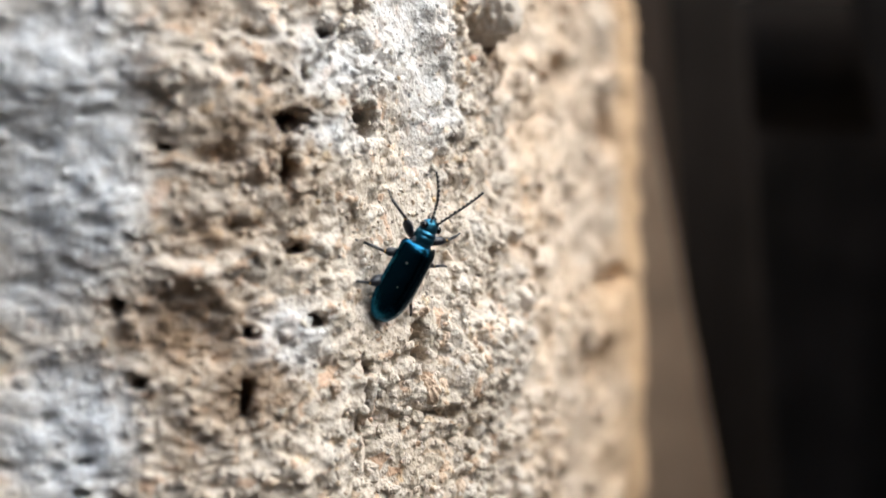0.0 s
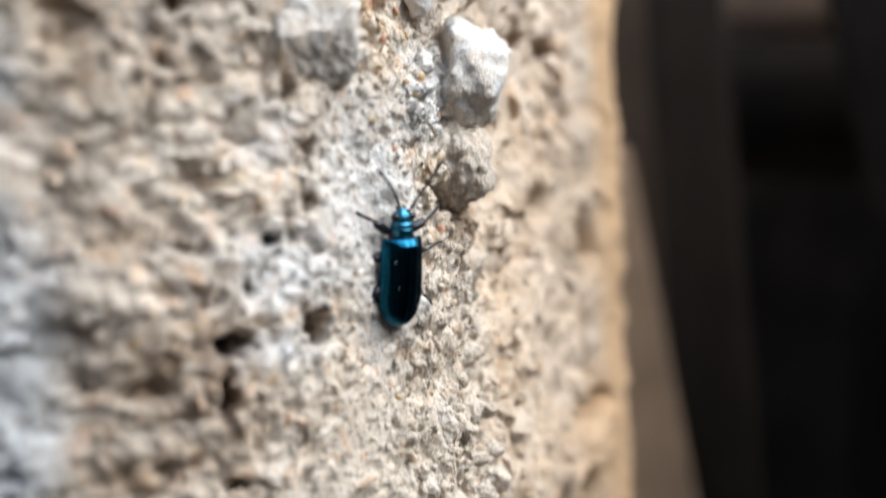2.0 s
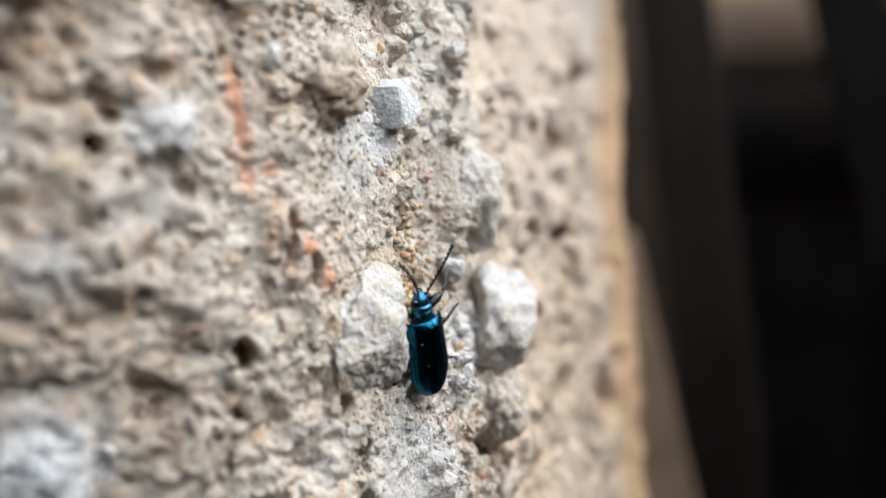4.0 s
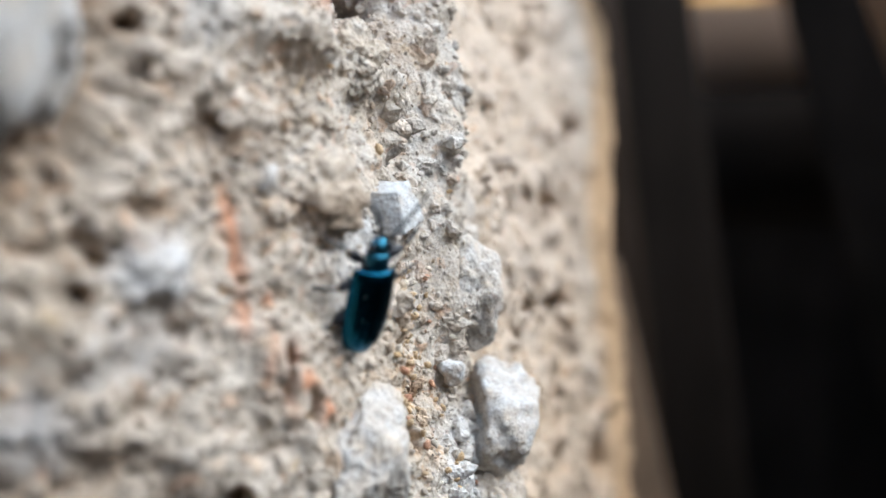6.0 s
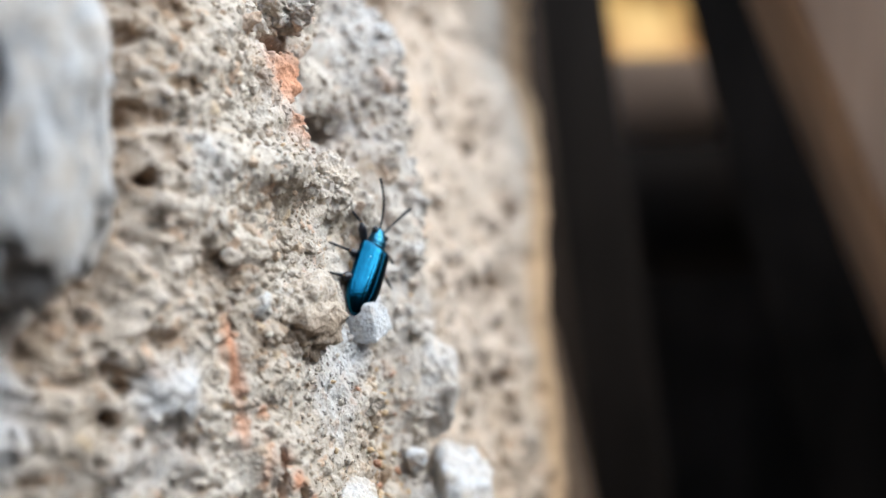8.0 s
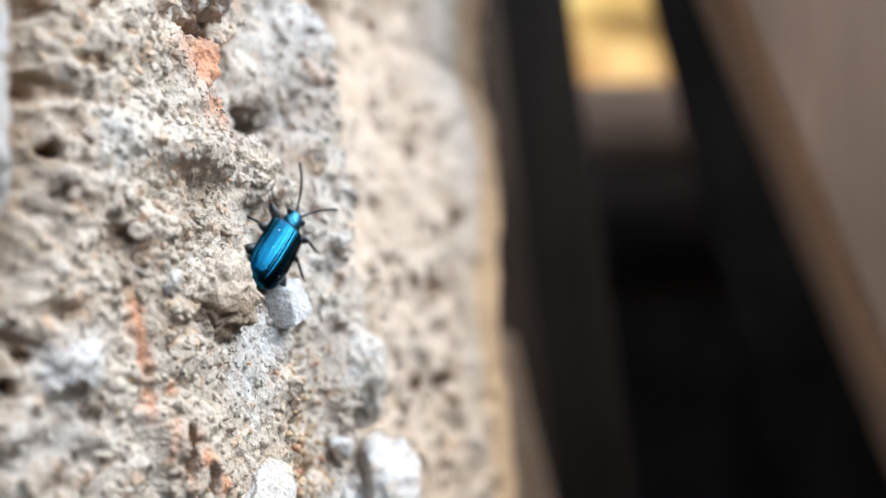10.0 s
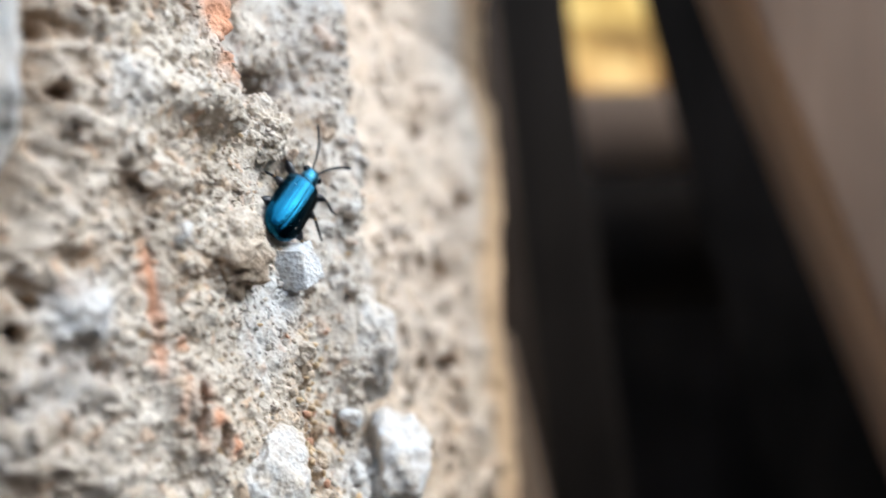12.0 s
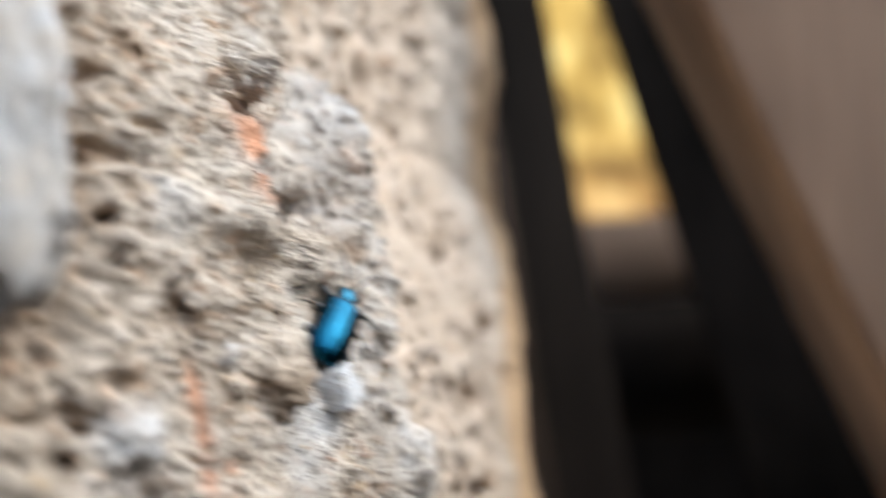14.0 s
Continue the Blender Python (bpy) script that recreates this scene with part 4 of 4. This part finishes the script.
# ---- the beetle: y forward, z the back, millimetres ----
def shell_of_revolution(profile, rings, sides, keep=None, lower=0.35):
    """A lofted body: profile(v) gives y, half width, height, for v from 0 to 1."""
    bm = bmesh.new()
    grid = []
    for i in range(rings + 1):
        y, w, h = profile(i / rings)
        ring = []
        for j in range(sides):
            a = 2 * math.pi * j / sides
            c, s = math.cos(a), math.sin(a)
            ring.append(bm.verts.new((w * c * MM, y * MM, (h * s if s > 0 else lower * h * s) * MM)))
        grid.append(ring)
    for i in range(rings):
        for j in range(sides):
            bm.faces.new((grid[i][j], grid[i][(j + 1) % sides], grid[i + 1][(j + 1) % sides], grid[i + 1][j]))
    bm.faces.new(grid[0][::-1])
    bm.faces.new(grid[-1])
    bmesh.ops.recalc_face_normals(bm, faces=bm.faces)
    return bm


def elytron_mesh(side):
    """One wing case: half a dome from the suture to the rim, with rows of pits, and a turned-in rim."""
    bm = bmesh.new()
    nu, nv = 44, 40
    grid = []
    for i in range(nv + 1):
        v = i / nv
        y = 1.85 - 5.2 * v
        w = 1.42 * (1 - 0.98 * max(0, (v - 0.58) / 0.42) ** 2.3) ** 0.5 * (0.92 + 0.08 * math.sin(math.pi / 2 * min(1, v / 0.6))) * (min(1, 0.80 + v * 6) ** 0.5)
        hgt = 1.02 * (1 - max(0, (v - 0.28) / 0.72) ** 2.3) ** 0.5 * (min(1, 0.45 + v * 6) ** 0.5)
        ring = []
        for j in range(nu + 1):
            u = j / nu
            a = math.pi / 2 * (1 - u * 0.45)
            x, z = w * u + 0.012, hgt * (1 - 0.93 * u ** 2.2) - 0.12 * max(0, (u - 0.93) / 0.07) ** 2
            z -= 0.03 * math.exp(-(u / 0.05) ** 2) + 0.014 * abs(math.cos(math.pi * (u * 4 + 0.5))) ** 8 * (u < 0.95) * min(1, (1 - v) * 5)
            pit = 0.010 * (math.sin(u * math.pi * 2 * 7) ** 8) * abs(math.sin(y * 9)) if 0.06 < u < 0.9 else 0
            ring.append(bm.verts.new((side * (x - pit * math.cos(a)) * MM, y * MM, (z - pit * math.sin(a)) * MM)))
        grid.append(ring)
    for i in range(nv):
        for j in range(nu):
            bm.faces.new((grid[i][j], grid[i][j + 1], grid[i + 1][j + 1], grid[i + 1][j]))
    bmesh.ops.recalc_face_normals(bm, faces=bm.faces)
    for f in bm.faces[:1]:
        if f.normal.z < 0:
            bmesh.ops.reverse_faces(bm, faces=bm.faces)
    bmesh.ops.solidify(bm, geom=bm.faces[:], thickness=-0.05 * MM)
    return bm


def rod(points, radii, sides=8):
    """A jointed tube through points, in millimetres."""
    bm = bmesh.new()
    rings = []
    for k, p in enumerate(points):
        a, b = Vector(points[max(k - 1, 0)]), Vector(points[min(k + 1, len(points) - 1)])
        q = (b - a).to_track_quat("Z", "Y")
        rings.append([bm.verts.new((Vector(p) + q @ Vector((radii[k] * math.cos(t), radii[k] * math.sin(t), 0))) * MM) for t in (2 * math.pi * s / sides for s in range(sides))])
    for r0, r1 in zip(rings, rings[1:]):
        for s in range(sides):
            bm.faces.new((r0[s], r0[(s + 1) % sides], r1[(s + 1) % sides], r1[s]))
    bm.faces.new(rings[0][::-1])
    bm.faces.new(rings[-1])
    bmesh.ops.recalc_face_normals(bm, faces=bm.faces)
    return bm


def antenna_mesh(side):
    pts, rad = [], []
    for k in range(12):
        a = k / 11
        p = Vector((side * (0.0 + 1.25 * a + 0.45 * a * a), 3.1 * a - 0.3 * a * a, 0.4 * math.sin(a * 2.2)))
        step = 0.03
        pts += [tuple(p - Vector((0, step, 0))), tuple(p + Vector((0, 0.12, 0)))]
        rad += [0.05, 0.115 if k > 3 else 0.095]
    return rod(pts, rad, 7)


def beetle():
    b = tagged(new("beetle"), "metallic blue-green leaf beetle climbing the mortar wall", "beetle")
    b.empty_display_size = 0.003

    def belly(v):
        return 2.2 - 5.5 * v, 1.28 * math.sqrt(max(0.02, math.sin(math.pi * min(0.98, 0.1 + 0.86 * v)))), 0.62 * math.sqrt(max(0.02, math.sin(math.pi * (0.06 + 0.9 * v))))

    part("abdomen", shell_of_revolution(belly, 24, 20, lower=1.15), BLACK_SHELL, b, "black underside")
    for side in (-1, 1):
        case = part("elytron", elytron_mesh(side), SHELL, b, "metallic blue wing case")
        dust = bmesh.new()
        specks = random.Random(20 + side)
        for _ in range(7):
            x, y = specks.uniform(0.15, 1.2), specks.uniform(-2.4, 1.4)
            at = Vector((side * x, y, 1.02 * (1 - 0.93 * (x / 1.42) ** 2.2) * (1 - max(0, ((1.85 - y) / 5.2 - 0.28) / 0.72) ** 2.3) ** 0.5)) * MM
            bmesh.ops.create_icosphere(dust, subdivisions=1, radius=specks.uniform(0.035, 0.07) * MM, matrix=Matrix.Translation(at))
        part("dust", dust, CLEAR_GRAIN, case, "pale dust specks")

    def thorax(v):
        ridge = 1 - 0.09 * math.exp(-(((v - 0.3) / 0.06) ** 2)) - 0.09 * math.exp(-(((v - 0.68) / 0.06) ** 2))
        end = 0.74 + 0.26 * min(1, min(v, 1 - v) / 0.12) ** 0.5
        return 1.72 + 1.06 * v, 0.70 * (0.9 + 0.1 * math.sin(math.pi * v)) * end, 0.70 * (0.86 + 0.14 * math.sin(math.pi * v)) * ridge * end

    part("pronotum", shell_of_revolution(thorax, 20, 24, lower=0.8), SHELL_DARK, b, "shiny blue neck shield")

    def skull(v):
        return 2.65 + 0.85 * v, 0.60 * math.sqrt(max(0.03, 1 - (1.03 * v) ** 5.0 if v < 0.95 else 0.05)), 0.52 * math.sqrt(max(0.03, 1 - (1.03 * v) ** 2.4 if v < 0.96 else 0.03))

    head = part("head", shell_of_revolution(skull, 18, 22, lower=0.9), SHELL_DARK, b, "blue head")
    for side in (-1, 1):
        bm = bmesh.new()
        bmesh.ops.create_uvsphere(bm, u_segments=14, v_segments=10, radius=0.25 * MM)
        bmesh.ops.translate(bm, verts=bm.verts, vec=Vector((side * 0.56, 3.02, 0.14)) * MM)
        part("eye", bm, EYE, head, "bulging black eye")
        bm = rod([(side * 0.18, 3.3, 0), (side * 0.3, 3.55, -0.12), (side * 0.12, 3.66, -0.2)], [0.1, 0.08, 0.03], 7)
        part("mandible", bm, BLACK_SHELL, head)
    antennae = []
    for side in (-1, 1):
        a = part("antenna", antenna_mesh(side), MATT_BLACK, b, "black beaded antenna")
        a.location = Vector((side * 0.26, 3.25, 0.26)) * MM
        antennae.append(a)
    legs = []
    for y, fy, ty in ((2.0, 0.75, 1.25), (0.9, -0.15, -0.1), (-0.8, -0.8, -1.35)):
        for side in (-1, 1):
            knee = Vector((side * 1.4, fy, 0.12))
            foot = Vector((side * 2.55, ty, -0.6))
            toe = foot + Vector((side * 0.35, ty * 0.25, -0.18))
            fat = 0.36 if y < 0 else 0.29
            leg = part("leg", rod([(0, 0, 0), tuple(knee * 0.35), tuple(knee * 0.7), tuple(knee)], [0.15, fat, fat, 0.1]), BLACK_SHELL, b, "black leg")
            leg.location = Vector((side * 0.55, y, -0.42)) * MM
            part("joint", rod([tuple(knee * 0.93), tuple(knee), tuple(knee + (foot - knee) * 0.08)], [0.09, 0.105, 0.09]), AMBER_JOINT, leg, "amber knee joint")
            part("shin", rod([tuple(knee), tuple(knee.lerp(foot, 0.5)), tuple(foot)], [0.10, 0.09, 0.10]), BLACK_SHELL, leg)
            part("foot", rod([tuple(foot), tuple(foot.lerp(toe, 0.3)), tuple(foot.lerp(toe, 0.6)), tuple(toe), tuple(toe + Vector((side * 0.12, 0, -0.06)))], [0.05, 0.07, 0.055, 0.07, 0.025]), BLACK_SHELL, leg)
            legs.append((leg, side, y))
    return b, legs, antennae


BEETLE, LEGS, ANTENNAE = beetle()
BEETLE.scale = (1.06, 1.06, 1.06)


def motions():
    walk(BEETLE, [(t, pose(*p)) for t, *p in (
        (0, -0.00250, 0.08212, -0.04104, 110.5, 16.3, 47.1),
        (0.5, -0.00174, 0.08478, -0.03752, 105.0, 13.2, 46.6),
        (1, -0.00133, 0.08618, -0.03508, 107.9, 14.4, 47.5),
        (1.5, -0.00103, 0.08848, -0.03179, 98.5, 7.3, 47.3),
        (2, -0.00126, 0.08791, -0.02846, 97.7, -6.6, 39.8),
        (2.5, -0.00253, 0.08464, -0.02380, 111.1, -18.0, 41.1),
        (3, -0.00363, 0.08373, -0.02062, 108.7, -20.0, 40.2),
        (3.2, -0.00372, 0.08405, -0.01978, 102.7, -20.8, 41.7),
        (3.7, -0.00300, 0.08500, -0.01720, 102.0, -20.0, 41.6),
        (4.2, -0.00260, 0.08540, -0.01450, 101.0, -18.5, 41.5),
        (4.8, -0.00310, 0.08380, -0.01120, 98.0, -18.0, 41.6),
        (5.05, -0.00460, 0.08220, -0.00990, 97.0, -18.0, 41.7),
        (5.3, -0.00583, 0.08105, -0.00869, 96.3, -17.8, 41.8),
        (5.5, -0.00589, 0.08044, -0.00764, 102.1, -16.5, 40.3),
        (6, -0.00580, 0.07937, -0.00492, 115.4, -6.1, 39.9),
        (6.5, -0.00528, 0.08131, -0.00159, 115.9, 2.0, 39.7),
        (7, -0.00500, 0.08317, 0.00091, 122.9, -6.9, 44.2),
        (7.5, -0.00493, 0.08717, 0.00222, 83.5, 22.1, 50.0),
        (8, -0.00467, 0.08846, 0.00311, 81.2, 33.6, 49.0),
        (8.5, -0.00535, 0.08633, 0.00319, 80.7, 32.4, 45.4),
        (8.7, -0.00535, 0.08633, 0.00335, 80.0, 33.5, 43.5),
        (9.5, -0.00535, 0.08710, 0.00360, 73.0, 39.0, 36.0),
        (10.8, -0.00521, 0.08663, 0.00398, 62.8, 45.3, 25.8),
        (11, -0.00521, 0.08663, 0.00398, 62.8, 45.3, 25.8),
        (11.5, -0.00525, 0.08664, 0.00376, 62.4, 43.5, 25.5),
        (12, -0.00503, 0.08820, 0.00429, 61.9, 43.5, 25.8),
        (12.5, -0.00472, 0.08840, 0.00410, 61.3, 42.3, 22.9),
        (13, -0.00490, 0.08823, 0.00429, 65.5, 40.3, 24.5),
        (13.5, -0.00470, 0.08880, 0.00443, 63.7, 41.9, 26.1),
        (14, -0.00475, 0.08856, 0.00415, 60.4, 36.2, 24.7),
    )])
    # six legs step in two alternating sets of three while it climbs
    for n, (leg, side, y) in enumerate(LEGS):
        at = leg.location / MM
        swing = 1 if (n % 2 == 0) == (int(n / 2) % 2 == 0) else -1
        steps = []
        for k in range(0, 57):
            t = k * 0.25
            going = 1.0 if t < 8.3 else max(0.0, 1 - (t - 8.3) / 0.8)
            a = going * swing * 16 * math.sin(t * 2 * math.pi * 1.0 + 0.4)
            lift = going * 9 * max(0, swing * math.cos(t * 2 * math.pi * 1.0 + 0.4))
            steps.append((t, Matrix.Translation(at * MM) @ pose(0, 0, 0, 0, -side * lift, side * a)))
        walk(leg, steps)
    for n, a in enumerate(ANTENNAE):
        at = a.location / MM
        side = (-1, 1)[n]
        walk(a, [(k * 0.5, Matrix.Translation(at * MM) @ pose(0, 0, 0, 8 * math.sin(k * 1.7 + n), 0, side * (6 * math.sin(k * 1.1 + 2 * n)))) for k in range(29)])


motions()
